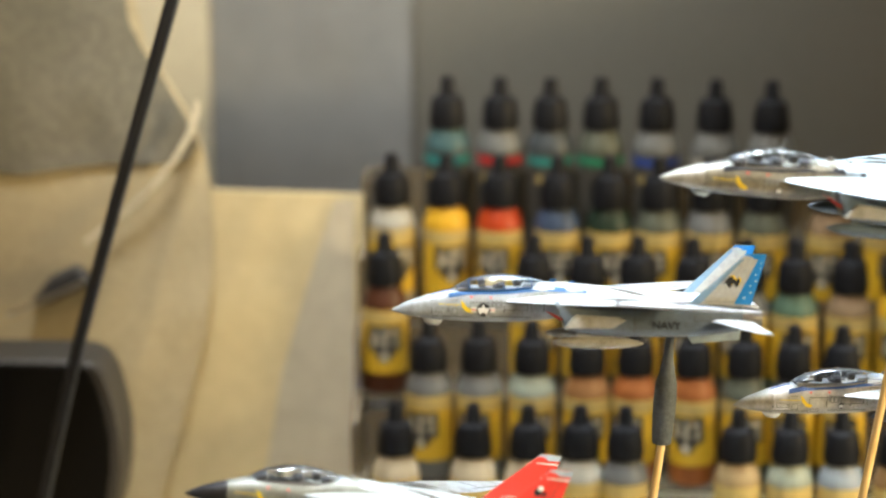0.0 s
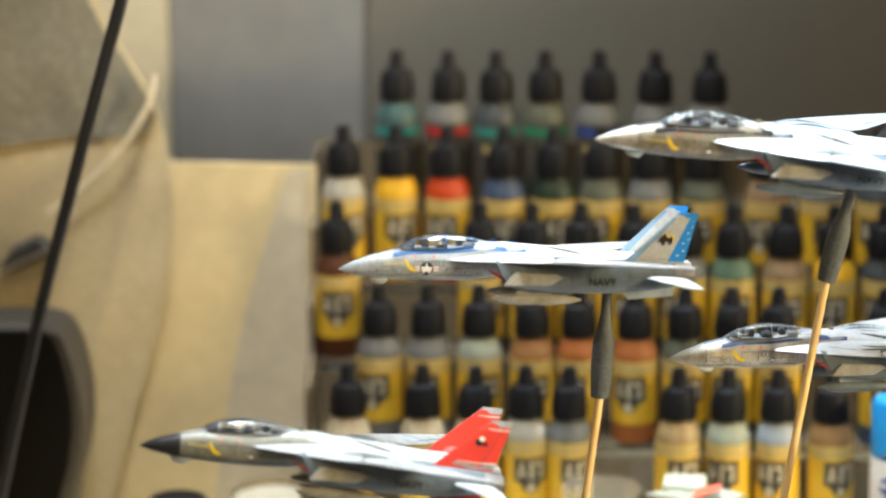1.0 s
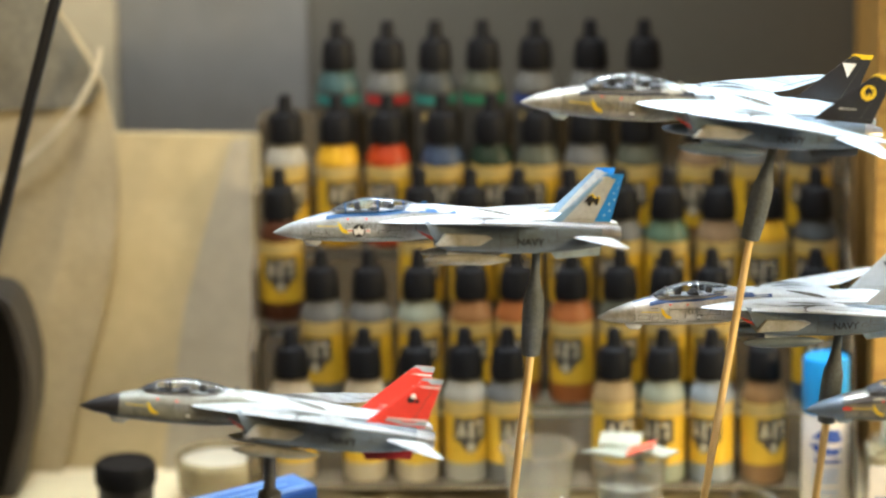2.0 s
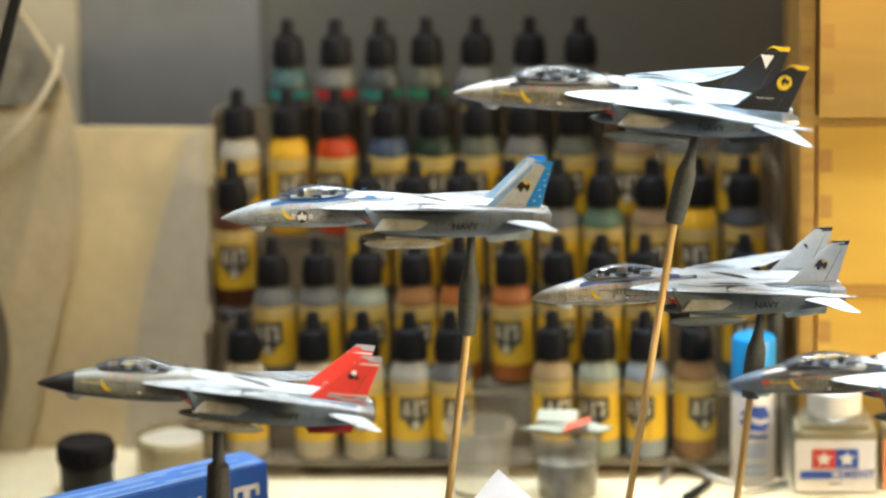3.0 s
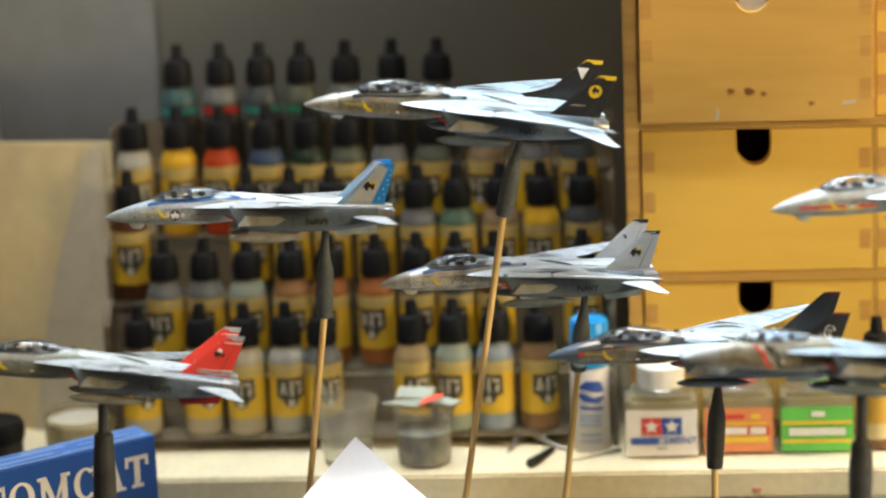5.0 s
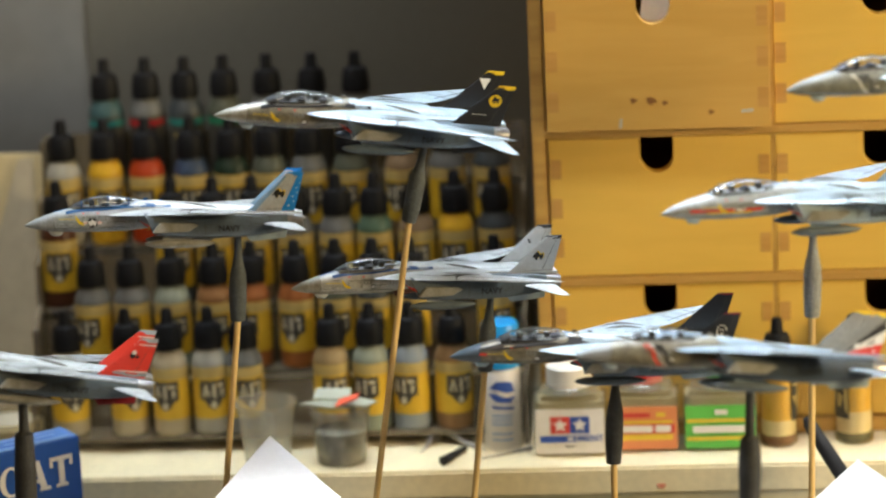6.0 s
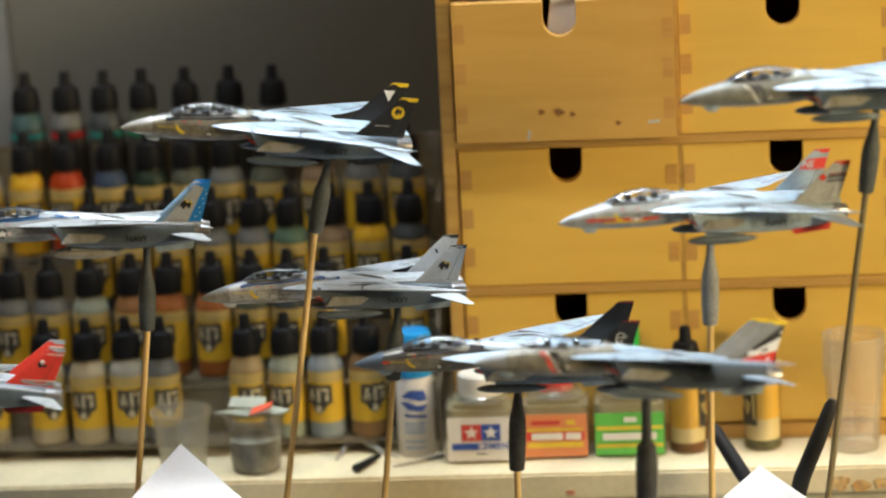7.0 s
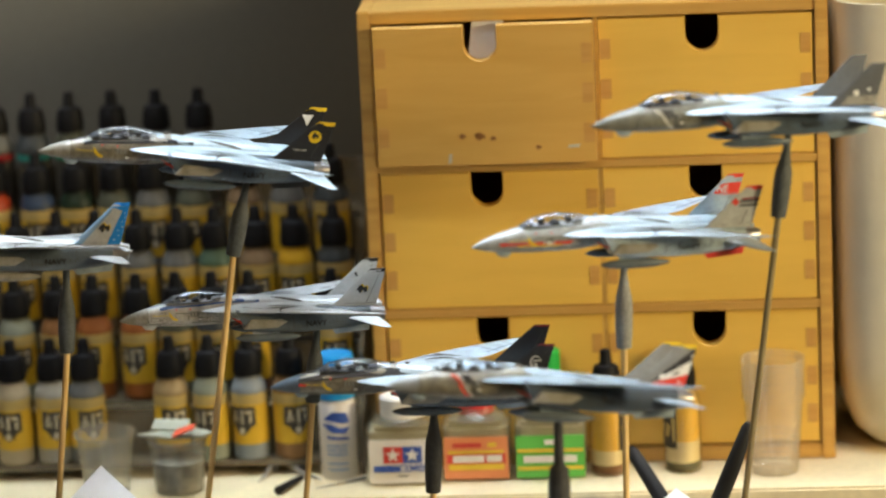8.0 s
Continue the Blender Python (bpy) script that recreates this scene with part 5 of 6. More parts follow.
def square_bottle(label, x0, x1, y0, cap_mat, cap_r, cap_top, label_mat, label_top, marks):
    w, d, h = x1 - x0, 0.027, 0.0385
    cx, cy = (x0 + x1) / 2, y0 + d / 2
    b = thing("glue_bottle", label, "bottle", pose(cx, cy, 0), "square bottles before the chest")
    part("fluid", box(-w / 2 + 0.0012, w / 2 - 0.0012, -d / 2 + 0.0012, d / 2 - 0.0012, 0.001, 0.0335, 0.003), M["fluid"], b, "cloudy fluid")
    g = box(-w / 2, w / 2, -d / 2, d / 2, 0.0, h - 0.003, 0.0035)
    part("glass_body", g, M["glass"], b, "clear glass body")
    part("shoulder", lathe([(0.0165, h - 0.0035), (0.0150, h - 0.001), (0.0115, h + 0.0010), (0.0110, h + 0.003)], 28), M["glass"], b)
    c = [(cap_r, h - 0.0005), (cap_r, cap_top - 0.0012), (cap_r - 0.0012, cap_top), (0.001, cap_top)]
    part("cap", lathe(c, 36), cap_mat, b)
    lab = part("label", box(-w / 2 + 0.0010, w / 2 - 0.0010, -d / 2 - 0.0003, -d / 2 + 0.001, 0.0018, label_top), label_mat, b)
    for name, m, shape in marks:
        bm2 = shape() if callable(shape) else flat(shape)
        for v in bm2.verts:
            v.co.y = -d / 2 - (0.0010 if name in ("logo_star", "lettering", "word_bar") else 0.0006)
        part(name, bm2, m, lab)
    return b


def words(text, size, x, z):
    def make():
        t = lettering(text, size)
        t.transform(Matrix.Translation((x, 0, z)))
        return t
    return make


def bar(x0, x1, z0, z1):
    return [(x0, z0), (x1, z0), (x1, z1), (x0, z1)]


square_bottle("square glass bottle of cement with a white cap", 0.1564, 0.1964, 1.3335, M["white_cap"], 0.0128, 0.0500, M["label_white"], 0.0270, [
    ("logo_square", M["print_red"], bar(-0.0108, 0.0, 0.0135, 0.0232)), ("logo_square", M["print_blue"], bar(0.0, 0.0108, 0.0135, 0.0232)),
    ("logo_star", M["label_white"], lambda: star(-0.0054, 0.0183, 0.0044)), ("logo_star", M["label_white"], lambda: star(0.0054, 0.0183, 0.0044)),
    ("word_bar", M["print_blue"], bar(-0.0165, -0.0020, 0.0085, 0.0124)), ("lettering", M["print_blue"], words("CEMENT", 0.0054, 0.0080, 0.01045)), ("word_bar", M["jet_line"], bar(-0.003, 0.003, 0.0058, 0.0066))])
square_bottle("square bottle with a red and yellow label and red cap", 0.1982, 0.2365, 1.3380, M["red_cap"], 0.0105, 0.0480, M["label_red"], 0.0262, [
    ("label_band", M["print_yellow"], bar(-0.0155, 0.0155, 0.0072, 0.0105)), ("label_band", M["print_yellow"], bar(-0.0155, 0.0155, 0.0168, 0.0185)),
    ("label_band", M["print_red"], bar(-0.0165, 0.0165, 0.0112, 0.0163)), ("word_bar", M["label_white"], bar(-0.0130, 0.0045, 0.0118, 0.0158)), ("word_bar", M["label_white"], bar(0.0060, 0.0145, 0.0118, 0.0158)), ("word_bar", M["print_yellow"], bar(0.0065, 0.0115, 0.0205, 0.0232)), ("word_bar", M["print_red"], bar(-0.013, 0.003, 0.0205, 0.023))])
square_bottle("square bottle with a green and yellow label and green cap", 0.2388, 0.2792, 1.3375, M["green_cap"], 0.0070, 0.0730, M["label_green"], 0.0262, [
    ("label_band", M["print_yellow"], bar(-0.0185, 0.0185, 0.0168, 0.0188)), ("label_band", M["print_yellow"], bar(-0.0185, 0.0185, 0.0065, 0.0085)),
    ("word_bar", M["label_white"], bar(-0.0150, 0.0150, 0.0108, 0.0150)), ("word_bar", M["label_white"], bar(-0.003, 0.004, 0.0212, 0.0242))])
M["amber"] = thin("amber_bottle_plastic", (0.99, 0.96, 0.86), (0.55, 0.40, 0.14), 0.12, 0.15)
M["amber_oil"] = mat("clear_amber_oil", (0.80, 0.50, 0.07), 0.3, vary=0.1, grain=60)
M["dregs_red"] = mat("red_brown_sediment", (0.14, 0.035, 0.012), 0.4, vary=0.15)
M["dregs_green"] = mat("dark_green_sediment", (0.03, 0.05, 0.04), 0.4, vary=0.15)
M["binder"] = mat("cream_settled_binder", (0.80, 0.70, 0.46), 0.35, vary=0.08, grain=90)


def settled_bottle(label, x, y, turn, sediment, low, mid):
    """A dropper bottle whose paint has settled: sediment, pale binder and clear amber above."""
    b = thing("settled_bottle", label, "paint bottle", pose(x, y, 0, 0, 0, turn), "settled bottles before the chest")
    r = RB * 0.93
    part("sediment", lathe([(r * 0.9, 0.0006), (r, 0.002), (r, low)], 24), M[sediment], b)
    part("binder", lathe([(r, low), (r, mid)], 24), M["binder"], b, "pale settled layer")
    part("oil", lathe([(r, mid), (r, 0.0390), (r * 0.72, 0.0465)], 24), M["amber_oil"], b, "amber oil")
    part("body", lathe(BODY), M["amber"], b, "translucent amber bottle wall")
    part("cap", lathe(CAP, 20), M["cap"], b, "black plastic dropper cap")
    lab = part("label", curved_patch([(-0.0062, 0.0150), (0.0062, 0.0150), (0.0062, 0.0390), (-0.0062, 0.0390)], RB + 0.0002), M["label_k"], b, "black printed label")
    for o in ([(-0.0054, 0.0290), (-0.0018, 0.0290), (-0.0036, 0.0230)], [(-0.0005, 0.0300), (0.0028, 0.0280), (0.0010, 0.0210), (-0.0018, 0.0220)], [(0.0032, 0.0330), (0.0055, 0.0330), (0.0055, 0.0180), (0.0038, 0.0200)], [(-0.0054, 0.0345), (0.0020, 0.0345), (0.0020, 0.0365), (-0.0054, 0.0365)]):
        part("print_mark", curved_patch(o, RB + 0.0004), M["label_c"], lab)
    return b


settled_bottle("amber dropper bottle with red-brown sediment and black cap", 0.2913, 1.3500, 75, "dregs_red", 0.0065, 0.0150)
settled_bottle("amber dropper bottle with dark green sediment and printed label", 0.3330, 1.3525, -52, "dregs_green", 0.0062, 0.0185)

can = thing("spray_can", "white spray can with a bright blue cap", "spray can", pose(0.1385, 1.3560, 0))
part("body", lathe([(0.0098, 0.0), (0.0106, 0.0012), (0.0106, 0.0440), (0.0098, 0.0465), (0.0085, 0.0475)], 32), M["label_white"], can)
part("cap", lathe([(0.0105, 0.0470), (0.0105, 0.0705), (0.0095, 0.0722), (0.001, 0.0724)], 32), mat("bright_blue_cap", (0.015, 0.27, 0.62), 0.32, vary=0.03), can, "bright blue plastic cap")
for o in ([(-0.0075, 0.036), (-0.002, 0.0405), (0.006, 0.040), (0.0085, 0.034), (0.004, 0.0335), (-0.001, 0.0350)], [(-0.0085, 0.0330), (-0.003, 0.0285), (0.005, 0.0275), (0.0088, 0.0315), (0.002, 0.0312), (-0.003, 0.0335)],
          [(-0.006, 0.0265), (0.007, 0.0255), (0.0075, 0.0238), (-0.005, 0.0245)]):
    part("print", curved_patch(o, 0.01085), M["print_blue"], can)
for z in (0.0200, 0.0175, 0.0150, 0.0095, 0.006):
    part("print_line", curved_patch([(-0.006, z), (0.006, z), (0.006, z + 0.0012), (-0.006, z + 0.0012)], 0.01085), mat("pale_blue_print", (0.30, 0.42, 0.62), 0.5), can)

M["cup"] = thin("clear_cup_plastic", (0.93, 0.93, 0.91), (0.70, 0.63, 0.47), 0.32)
M["cup_clear"] = thin("clear_polystyrene", (0.98, 0.98, 0.97), (0.88, 0.83, 0.74), 0.17, 0.14, 0.5, 0.07)
M["murk"] = thin("smoked_cup_plastic", (0.84, 0.83, 0.77), (0.42, 0.40, 0.33), 0.32)


def cup(r0, r1, h, rim=0.0008):
    """A thin-walled cup with a turned-out rim."""
    return lathe([(0.0005, 0.0012), (r0 * 0.86, 0.0012), (r0 * 0.92, 0.0004), (r0, 0.0010), (r1, h), (r1 + rim, h), (r1 + rim, h + 0.0012), (r1 - 0.0003, h + 0.0012)], 40, caps=False)


st = thing("cup_stack", "stack of clear plastic mixing cups by the chest", "cup stack", pose(0.3842, 1.3455, 0))
part("cup", lathe([(0.0006, 0.0004), (0.0128, 0.0004), (0.0134, 0.0020), (0.0166, 0.044), (0.0176, 0.044), (0.0176, 0.0452), (0.0165, 0.0452)], 40, caps=False), M["cup_clear"], st)
for k in range(1, 7):
    z = k * 0.0035
    part("cup", lathe([(0.0163, z + 0.0416), (0.0166, z + 0.044), (0.0176, z + 0.044), (0.0176, z + 0.0452), (0.0165, z + 0.0452)], 40, caps=False), M["cup_clear"], st)
    part("cup_floor", lathe([(0.0122, z), (0.0126, z + 0.0014)], 40, caps=False), M["cup_clear"], st)
c1 = thing("mixing_cup", "clear plastic mixing cup standing on the ledge", "cup", pose(0.0080, 1.3365, 0))
part("wall", cup(0.0125, 0.0165, 0.034), M["cup"], c1)
part("dregs", lathe([(0.0118, 0.0018), (0.0122, 0.004), (0.001, 0.0042)], 28), M["fluid"], c1, "dried grey dregs")
c2 = thing("mixing_cup", "smoky plastic mixing cup holding pale plastic scraps", "cup", pose(0.0495, 1.3340, 0))
part("wall", cup(0.0135, 0.0168, 0.0315), M["murk"], c2)
part("paint_dregs", lathe([(0.0115, 0.0018), (0.0145, 0.019), (0.010, 0.0205), (0.001, 0.0195)], 28), mat("grey_dried_paint", (0.13, 0.125, 0.10), 0.6, vary=0.3, wear=(0.40, 0.38, 0.30), wear_scale=110, wear_amount=1.0), c2, "grey dried paint")
M["scrap"] = mat("pale_green_styrene", (0.32, 0.325, 0.25), 0.5)
bits = thing("styrene_scraps", "pale styrene scraps, one red, lying across the cup", "scraps", pose(0.0495, 1.3340, 0.0325))
part("scrap", slab([(-0.022, 0), (-0.004, -0.005), (0.014, 0.0), (0.006, 0.008), (-0.008, 0.006)], 0.0012, pose(0, 0, 0.0008, -84, 6, 10)), M["scrap"], bits)
part("scrap", slab([(-0.010, 0), (0.016, -0.004), (0.021, 0.001), (0.004, 0.007)], 0.001, pose(0.002, -0.002, 0.0022, -76, -6, -20)), M["scrap"], bits)
part("scrap", slab([(-0.012, 0), (0.008, 0.0), (0.011, 0.010), (-0.009, 0.009)], 0.001, pose(-0.003, 0.004, 0.0026, -66, 9, 15)), M["scrap"], bits)
part("red_scrap", slab([(-0.006, 0), (0.007, 0.001), (0.009, 0.004), (-0.003, 0.004)], 0.0012, pose(0.004, -0.008, 0.0036, -50, -18, 0)), mat("red_styrene", (0.75, 0.10, 0.035), 0.5), bits)

jar = thing("dark_jar", "small black jar with a ribbed lid on the ledge", "jar", pose(-0.1815, 1.3395, 0.0012))
part("body", lathe([(0.0120, 0.0), (0.0128, 0.001), (0.0128, 0.0135), (0.0115, 0.0150)], 36), M["rubber"], jar)
lid = part("lid", lathe([(0.0134, 0.0142), (0.0136, 0.0150), (0.0136, 0.0240), (0.0128, 0.0252), (0.0108, 0.0252), (0.0104, 0.0246), (0.001, 0.0246)], 40), M["cap"], jar)
for k in range(30):
    a = 2 * math.pi * k / 30
    part("rib", box(-0.0004, 0.0004, -0.0141, -0.0134, 0.0158, 0.0234), M["cap"], lid).matrix_basis = pose(0, 0, 0, 0, 0, math.degrees(a))
dish = thing("white_dish", "shallow glass dish of white putty on the ledge", "dish", pose(-0.1420, 1.3700, 0.0012))
part("glass_wall", lathe([(0.0175, 0.0), (0.0195, 0.002), (0.0205, 0.0175), (0.0205, 0.0185), (0.0192, 0.0185), (0.0188, 0.003), (0.001, 0.003)], 40), thin("cloudy_dish_glass", (0.9, 0.86, 0.72), (0.52, 0.44, 0.27), 0.28, 0.15), dish)
part("putty", lathe([(0.0180, 0.0032), (0.0185, 0.0150), (0.0150, 0.0165), (0.001, 0.0160)], 36), mat("white_putty", (0.50, 0.45, 0.34), 0.6, vary=0.08), dish, "white putty")

tw = thing("tweezers", "bright steel tweezers lying on the ledge", "tweezers", pose(0, 0, 0))
part("arm", tube([(0.1000, 1.3690, 0.0060), (0.1060, 1.3640, 0.0066), (0.1180, 1.3540, 0.0022), (0.1290, 1.3450, 0.0014)], [0.0014, 0.0016, 0.0013, 0.0005], 8), M["steel"], tw)
part("arm", tube([(0.1000, 1.3690, 0.0060), (0.0985, 1.3630, 0.0062), (0.0960, 1.3520, 0.0026), (0.0930, 1.3440, 0.0014)], [0.0014, 0.0015, 0.0012, 0.0005], 8), M["steel"], tw)
part("rivet", lathe([(0.0016, 0.0), (0.0022, 0.0012), (0.0016, 0.0024), (0.0003, 0.0026)], 14, 0.1003, 1.3685), M["steel"], tw)
part("rivet", lathe([(0.0012, 0.0), (0.0017, 0.001), (0.0003, 0.002)], 14, 0.1062, 1.3635), M["steel"], tw).location.z = 0.0055
tb = thing("brush_cap", "short black plastic tube lying on the ledge", "tube")
part("tube", tube([(0.1065, 1.3225, 0.0026), (0.1072, 1.3240, 0.0026), (0.1172, 1.3460, 0.0024)], [0.0026, 0.0025, 0.0016], 16), M["cap"], tb)
part("bore", tube([(0.1063, 1.3219, 0.0026), (0.1065, 1.3224, 0.0026)], [0.0017, 0.0017], 14), M["seat"], tb)
nd = solid("steel_needle", tube([(0.1270, 1.3300, 0.0010), (0.1450, 1.3410, 0.0011), (0.1540, 1.3465, 0.0016)], [0.0004, 0.0010, 0.0014], 8), mat("tarnished_steel", (0.26, 0.25, 0.22), 0.5, metal=1.0, vary=0.1, grain=300), "thin steel needle tool lying on the ledge", "tool")

tub = skin([[(x, y, z) for z, x, y in ring_at(z, r, r, -r, 48, 4.0)] for r, z in ((0.030, 0.0), (0.046, 0.003), (0.056, 0.012), (0.0625, 0.028), (0.0655, 0.050), (0.0665, 0.090), (0.0670, 0.260), (0.0655, 0.260), (0.0640, 0.060), (0.055, 0.020))])
solid("plastic_tub", tub, M["tub"], "tall square cream plastic tub with a rounded foot", "tub", pose(0.4872, 1.4220, 0))
# panel added before the wall to paint its brighter right-hand part
solid("cream_board", box(0.430, 0.95, 1.508, 1.519, 0.0, 0.55, 0.001), M["lit_wall_tone"], "added cream panel standing for the brightly lit wall beside the chest", "board")
solid("white_card", slab([(-0.0100, 0), (0.0110, 0), (0.0110, 0.030), (-0.0060, 0.030)], 0.0008, pose(0.2300, CY + 0.0022, 0.2300, -1, 0, 0)), M["paper"], "white card standing inside the open top drawer", "card")
M["stain"] = mat("dark_wood_stain", (0.24, 0.105, 0.025), 0.6)
for x, z, r in ((0.2265, 0.1938, 0.0019), (0.2245, 0.1946, 0.0009), (0.2165, 0.1942, 0.0014), (0.2335, 0.1925, 0.0012), (0.2585, 0.1868, 0.0012)):
    o = [(x + r * (1 + 0.35 * math.sin(5 * a + x * 900)) * 1.3 * math.cos(a), z + r * (1 + 0.3 * math.cos(3 * a)) * math.sin(a)) for a in [2 * math.pi * k / 14 for k in range(14)]]
    part("stain", upright(o, CY - 0.00735, 0.0008), M["stain"], chest.children[8])
for x0, x1, z0, z1 in ((0.2080, 0.2102, 0.1788, 0.1845), (0.2745, 0.2815, 0.1858, 0.1880)):
    part("paint_smear", upright([(x0, z0), (x1 - 0.0005, z0 + 0.0004), (x1, z1), (x0 + 0.0006, z1 - 0.0004)], CY - 0.00735, 0.0008), mat("pale_paint_smear", (0.52, 0.50, 0.44), 0.5), chest.children[8])

# ---------------------------------------------------------------- things on the bench in front of the ledge
BOXM = pose(-0.0875, 1.2850, DESK, 0, 0, 37.5)
M["box_blue"] = mat("blue_printed_card", (0.012, 0.078, 0.34), 0.35, vary=0.04, grain=140, wear_scale=14)
M["box_top"] = mat("lighter_blue_printed_card", (0.030, 0.11, 0.33), 0.42, vary=0.10, grain=60, wear=(0.12, 0.22, 0.42), wear_scale=60, wear_amount=0.7)
kit = thing("kit_box", "blue card model kit box standing on the bench", "box", BOXM)
HB, TB, LB = 0.0345 - DESK, 0.0205, 0.190
part("carton", box(-LB, 0, 0, TB, 0, HB - 0.0004, 0.0006), M["box_blue"], kit)
part("top_print", box(-LB + 0.0006, -0.0006, 0.0006, TB - 0.0006, HB - 0.0006, HB), M["box_top"], kit)
part("pale_panel", box(-0.150, -0.112, 0.001, TB - 0.001, HB - 0.0002, HB + 0.0004), M["label_white"], kit)
for k, (a, b) in enumerate(((0.004, 0.052), (0.056, 0.098), (0.010, 0.040), (0.046, 0.104), (0.006, 0.070))):
    part("text_bar", box(-b, -a, 0.0030 + k * 0.0033, 0.0040 + k * 0.0033, HB - 0.0002, HB + 0.0003), mat("pale_blue_box_print", (0.22, 0.34, 0.55), 0.4) if k == 0 else bpy.data.materials["pale_blue_box_print"], kit)
part("edge_line", box(-LB + 0.001, -0.001, 0.0006, 0.0012, HB - 0.0002, HB + 0.0002), bpy.data.materials["pale_blue_box_print"], kit)


def slab_letter(ch, h):
    """A capital letter with slab serifs, as a flat mesh standing on z = 0, and its width."""
    w, st, sf = {"T": 0.80, "O": 0.86, "M": 1.10, "C": 0.82, "A": 0.92}[ch] * h, 0.20 * h, 0.11 * h
    quads = []
    if ch == "T":
        quads += [bar(0, w, h - sf * 1.3, h), bar(w / 2 - st / 2, w / 2 + st / 2, 0, h - sf), bar(w * 0.24, w * 0.76, 0, sf)]
        quads += [bar(0, sf, h * 0.66, h), bar(w - sf, w, h * 0.66, h)]
    if ch == "M":
        quads += [bar(w * 0.10, w * 0.10 + st * 0.7, 0, h), bar(w * 0.90 - st, w * 0.90, 0, h), bar(0, w * 0.32, 0, sf), bar(w * 0.66, w, 0, sf), bar(0, w * 0.2, h - sf, h), bar(w * 0.8, w, h - sf, h)]
        quads += [[(w * 0.10, h), (w * 0.10 + st, h), (w * 0.5 + st * 0.3, h * 0.12), (w * 0.5 - st * 0.5, h * 0.12)], [(w * 0.90 - st * 0.6, h), (w * 0.90, h), (w * 0.5 + st * 0.4, h * 0.12), (w * 0.5 - st * 0.1, h * 0.12)]]
    if ch == "A":
        quads += [[(w * 0.10, 0), (w * 0.10 + st * 0.6, 0), (w * 0.5 + st * 0.2, h), (w * 0.5 - st * 0.5, h)], [(w * 0.90 - st * 1.1, 0), (w * 0.90, 0), (w * 0.5 + st * 0.6, h), (w * 0.5 - st * 0.5, h)]]
        quads += [bar(w * 0.28, w * 0.72, h * 0.28, h * 0.28 + sf), bar(0, w * 0.34, 0, sf), bar(w * 0.60, w, 0, sf)]
    if ch in "OC":
        n = 32
        for k in range(n):
            a, b = 2 * math.pi * k / n, 2 * math.pi * (k + 1) / n
            if ch == "C" and (a < 0.75 or b > 2 * math.pi - 0.75):
                continue
            quads.append([(w / 2 + rx * math.cos(q), h / 2 + rz * math.sin(q)) for q, rx, rz in ((a, w / 2, h / 2), (b, w / 2, h / 2), (b, w / 2 - st, h / 2 - sf * 0.8), (a, w / 2 - st, h / 2 - sf * 0.8))])
        if ch == "C":
            quads += [bar(w * 0.80, w * 0.92, h * 0.64, h)]
    bm = bmesh.new()
    for q in quads:
        bm.faces.new([bm.verts.new((x, 0, z)) for x, z in q])
    return bm, w


t, across = bmesh.new(), 0.0
for ch in "TOMCAT":
    one, wide = slab_letter(ch, 0.0172)
    one.transform(Matrix.Translation((across, -0.00002 * len(t.faces) / 40, 0)))
    join(t, one)
    across += wide + (0.0002 if ch in "CA" else 0.0018)
t.transform(Matrix.Translation((-0.0035 - across, -0.0006, HB - 0.0262)))
part("lettering", t, M["label_white"], kit, "white capital letters reading TOMCAT")
part("yellow_patch", upright(bar(-0.050, -0.004, HB - 0.050, HB - 0.0385), -0.0005, 0.0004), M["print_yellow"], kit)


def folded_card(label, tip, half, wide):
    """A square of white paper standing on one corner edge, folded along its middle."""
    x, y, z = tip
    h = z - DESK
    c = thing("paper_sheet", label, "paper")
    bmx = bmesh.new()
    front = [(x, y, z), (x - half * 1.17, y - 0.165, DESK), (x + half * 1.17 * wide, y - 0.165, DESK)]
    rear = [(x, y + 0.0006, z - 0.0002), (x + half * wide * 0.5, y + 0.035, DESK), (x - half * 0.5, y + 0.035, DESK)]
    for tri in (front, rear):
        a = [Vector(p) for p in tri]
        n = (a[1] - a[0]).cross(a[2] - a[0]).normalized() * 0.00025
        join(bmx, skin([[p - n for p in a], [p + n for p in a]]))
    part("leaf", bmx, M["paper"], c)
    return c


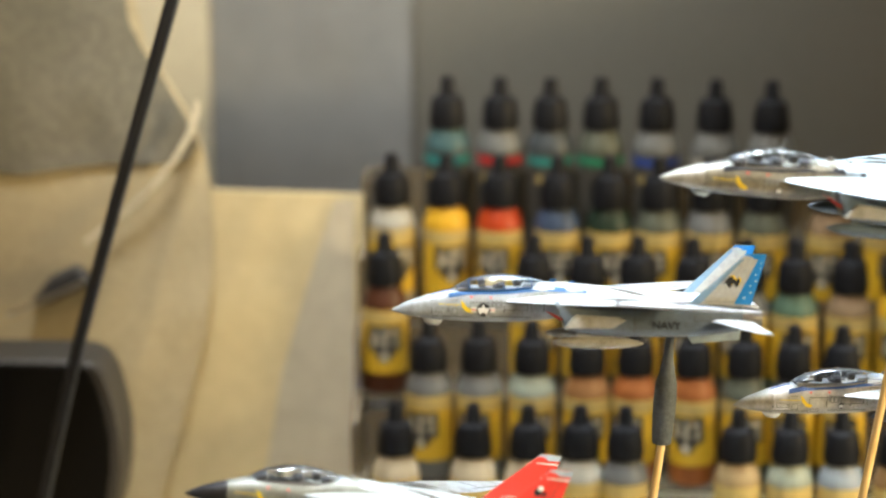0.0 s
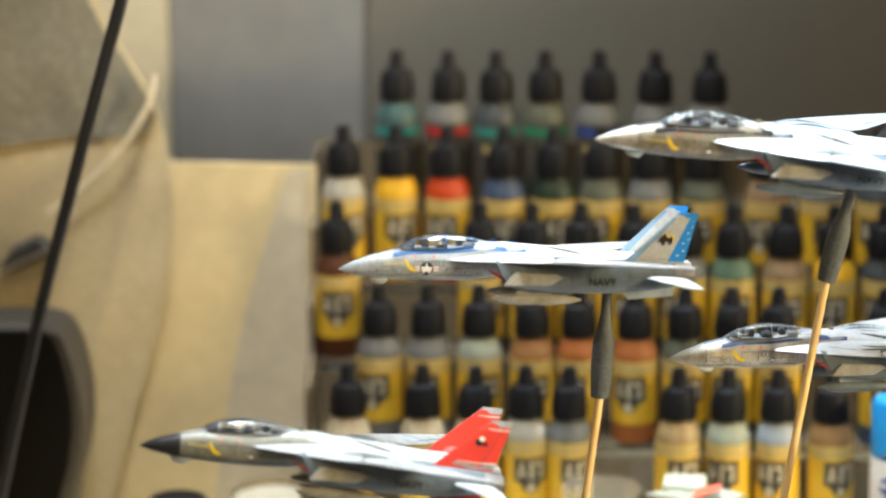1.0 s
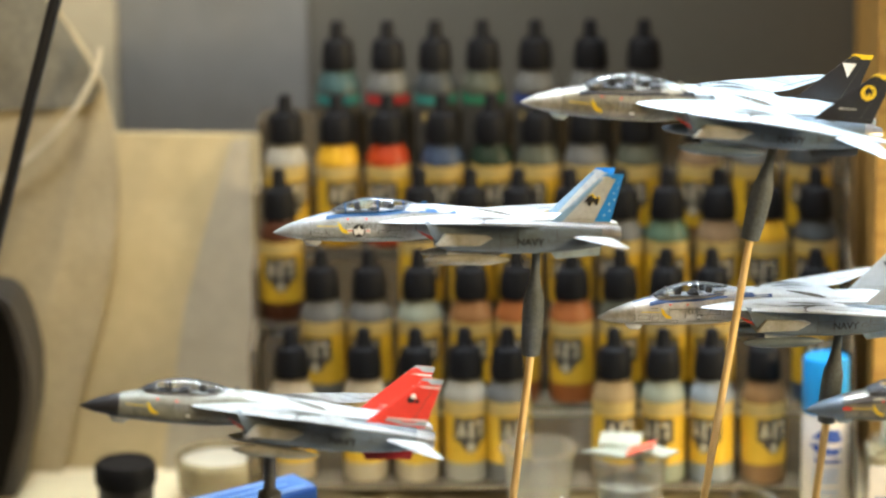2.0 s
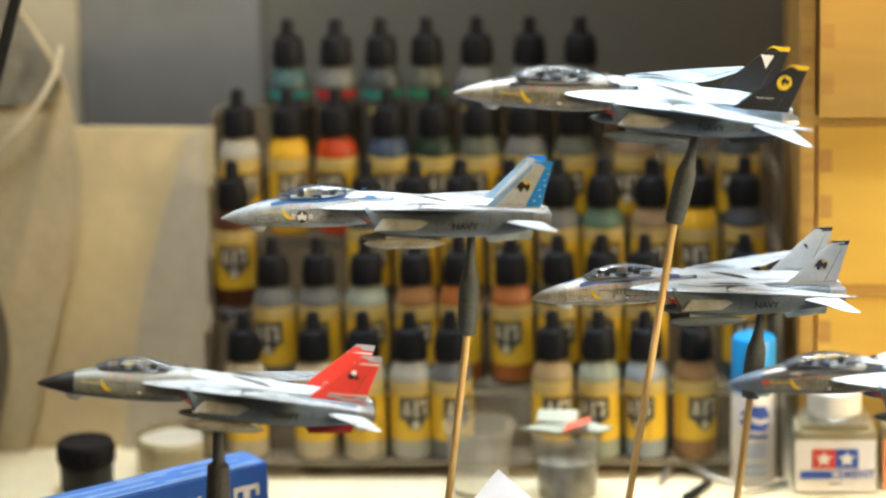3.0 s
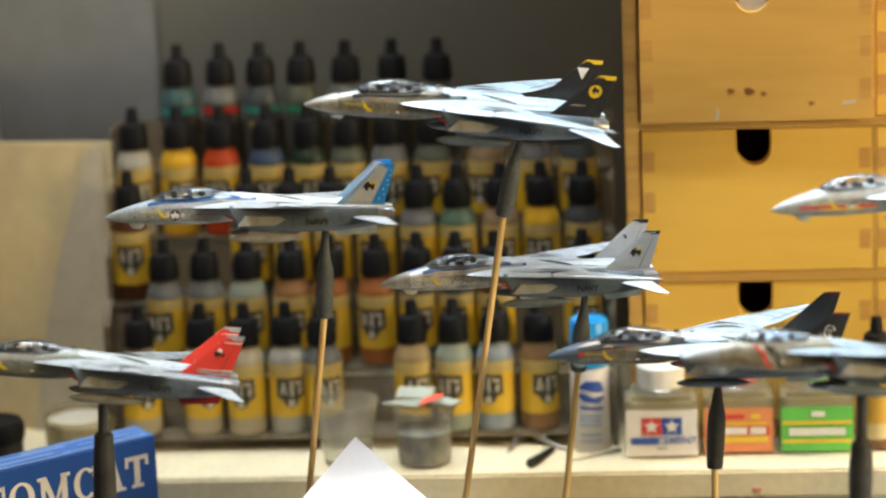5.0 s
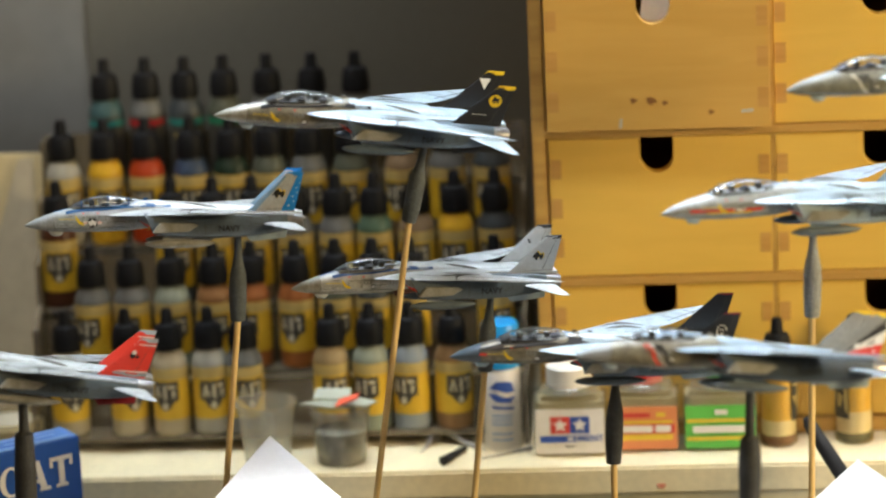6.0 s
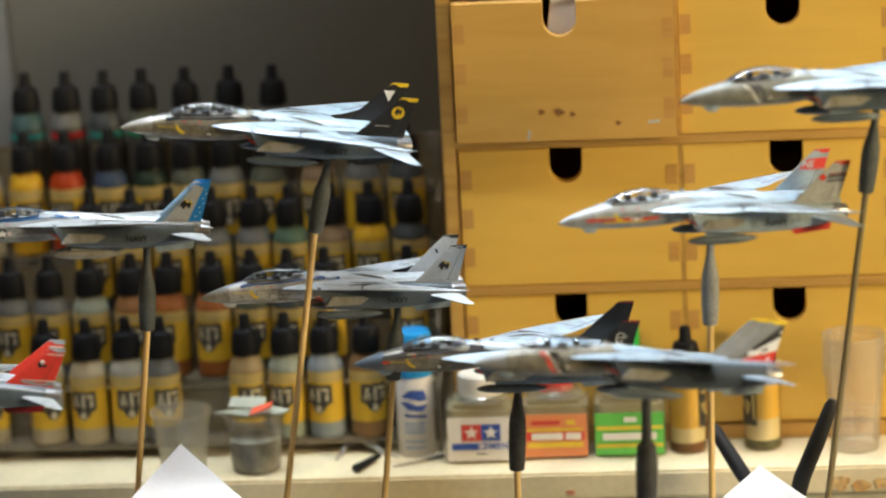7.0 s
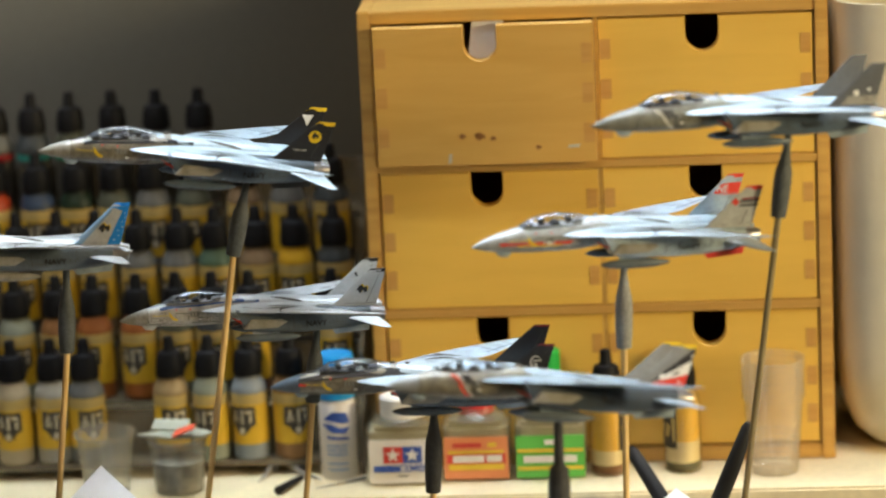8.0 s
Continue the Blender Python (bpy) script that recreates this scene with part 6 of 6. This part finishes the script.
folded_card("white paper folded to a point standing on the bench", (0.0205, 1.2530, 0.0415), 0.103, 1.48)
folded_card("smaller white paper folded to a point on the bench", (0.3290, 1.2480, 0.0228), 0.135, 1.1)
pl = thing("pliers", "open pliers with black rubber handles against the ledge", "pliers")
part("handle", tube([(0.3045, 1.300, 0.0300), (0.3062, 1.300, 0.0265), (0.3180, 1.292, 0.0080), (0.3300, 1.284, -0.0100), (0.3380, 1.278, -0.0300)], [0.0020, 0.0036, 0.0042, 0.0042, 0.0040], 14), M["rubber"], pl)
part("handle", tube([(0.3690, 1.270, 0.0515), (0.3680, 1.270, 0.0480), (0.3600, 1.270, 0.0280), (0.3520, 1.272, 0.0080), (0.3420, 1.276, -0.0300)], [0.0020, 0.0036, 0.0044, 0.0046, 0.0042], 14), M["rubber"], pl)
part("pivot", tube([(0.340, 1.272, -0.034), (0.340, 1.282, -0.034)], [0.007, 0.007], 18), M["steel"], pl)
part("jaw", tube([(0.340, 1.277, -0.030), (0.3395, 1.277, -0.045), (0.339, 1.277, DESK)], [0.0050, 0.0042, 0.0020], 12), M["steel"], pl)

# a small red paint spot on the front of the ledge
spot = [(0.2259 + 0.0022 * math.cos(a) * (1 + 0.3 * math.sin(3 * a)), -0.0112 + 0.0017 * math.sin(a) * (1 + 0.25 * math.cos(2 * a))) for a in [2 * math.pi * k / 14 for k in range(14)]]
part("paint_spot", upright(spot, 1.3123, 0.0008), mat("faded_red_paint_spot", (0.52, 0.20, 0.13), 0.6), ledge, "faded red paint spot")
# worn patches on the ledge front, where the laminate has come away from the brown board
M["worn"] = mat("bare_brown_board", (0.46, 0.24, 0.07), 0.8, vary=0.35, grain=260, wear=(0.66, 0.52, 0.28), wear_scale=120, wear_amount=0.9)
rw = random.Random(11)
for cx, cz, rx, rz in ((0.3735, -0.0095, 0.0062, 0.0044), (0.3860, -0.0112, 0.0060, 0.0034), (0.3985, -0.0100, 0.0062, 0.0036), (0.4120, -0.0108, 0.0068, 0.0036), (0.4260, -0.0105, 0.0060, 0.0034)):
    o = []
    for k in range(22):
        a = 2 * math.pi * k / 22
        q = rw.uniform(0.68, 1.12)
        o.append((cx + rx * q * math.cos(a), cz + rz * q * math.sin(a)))
    part("worn_patch", upright(o, 1.3123, 0.0008), M["worn"], ledge, "worn patch of bare brown board")
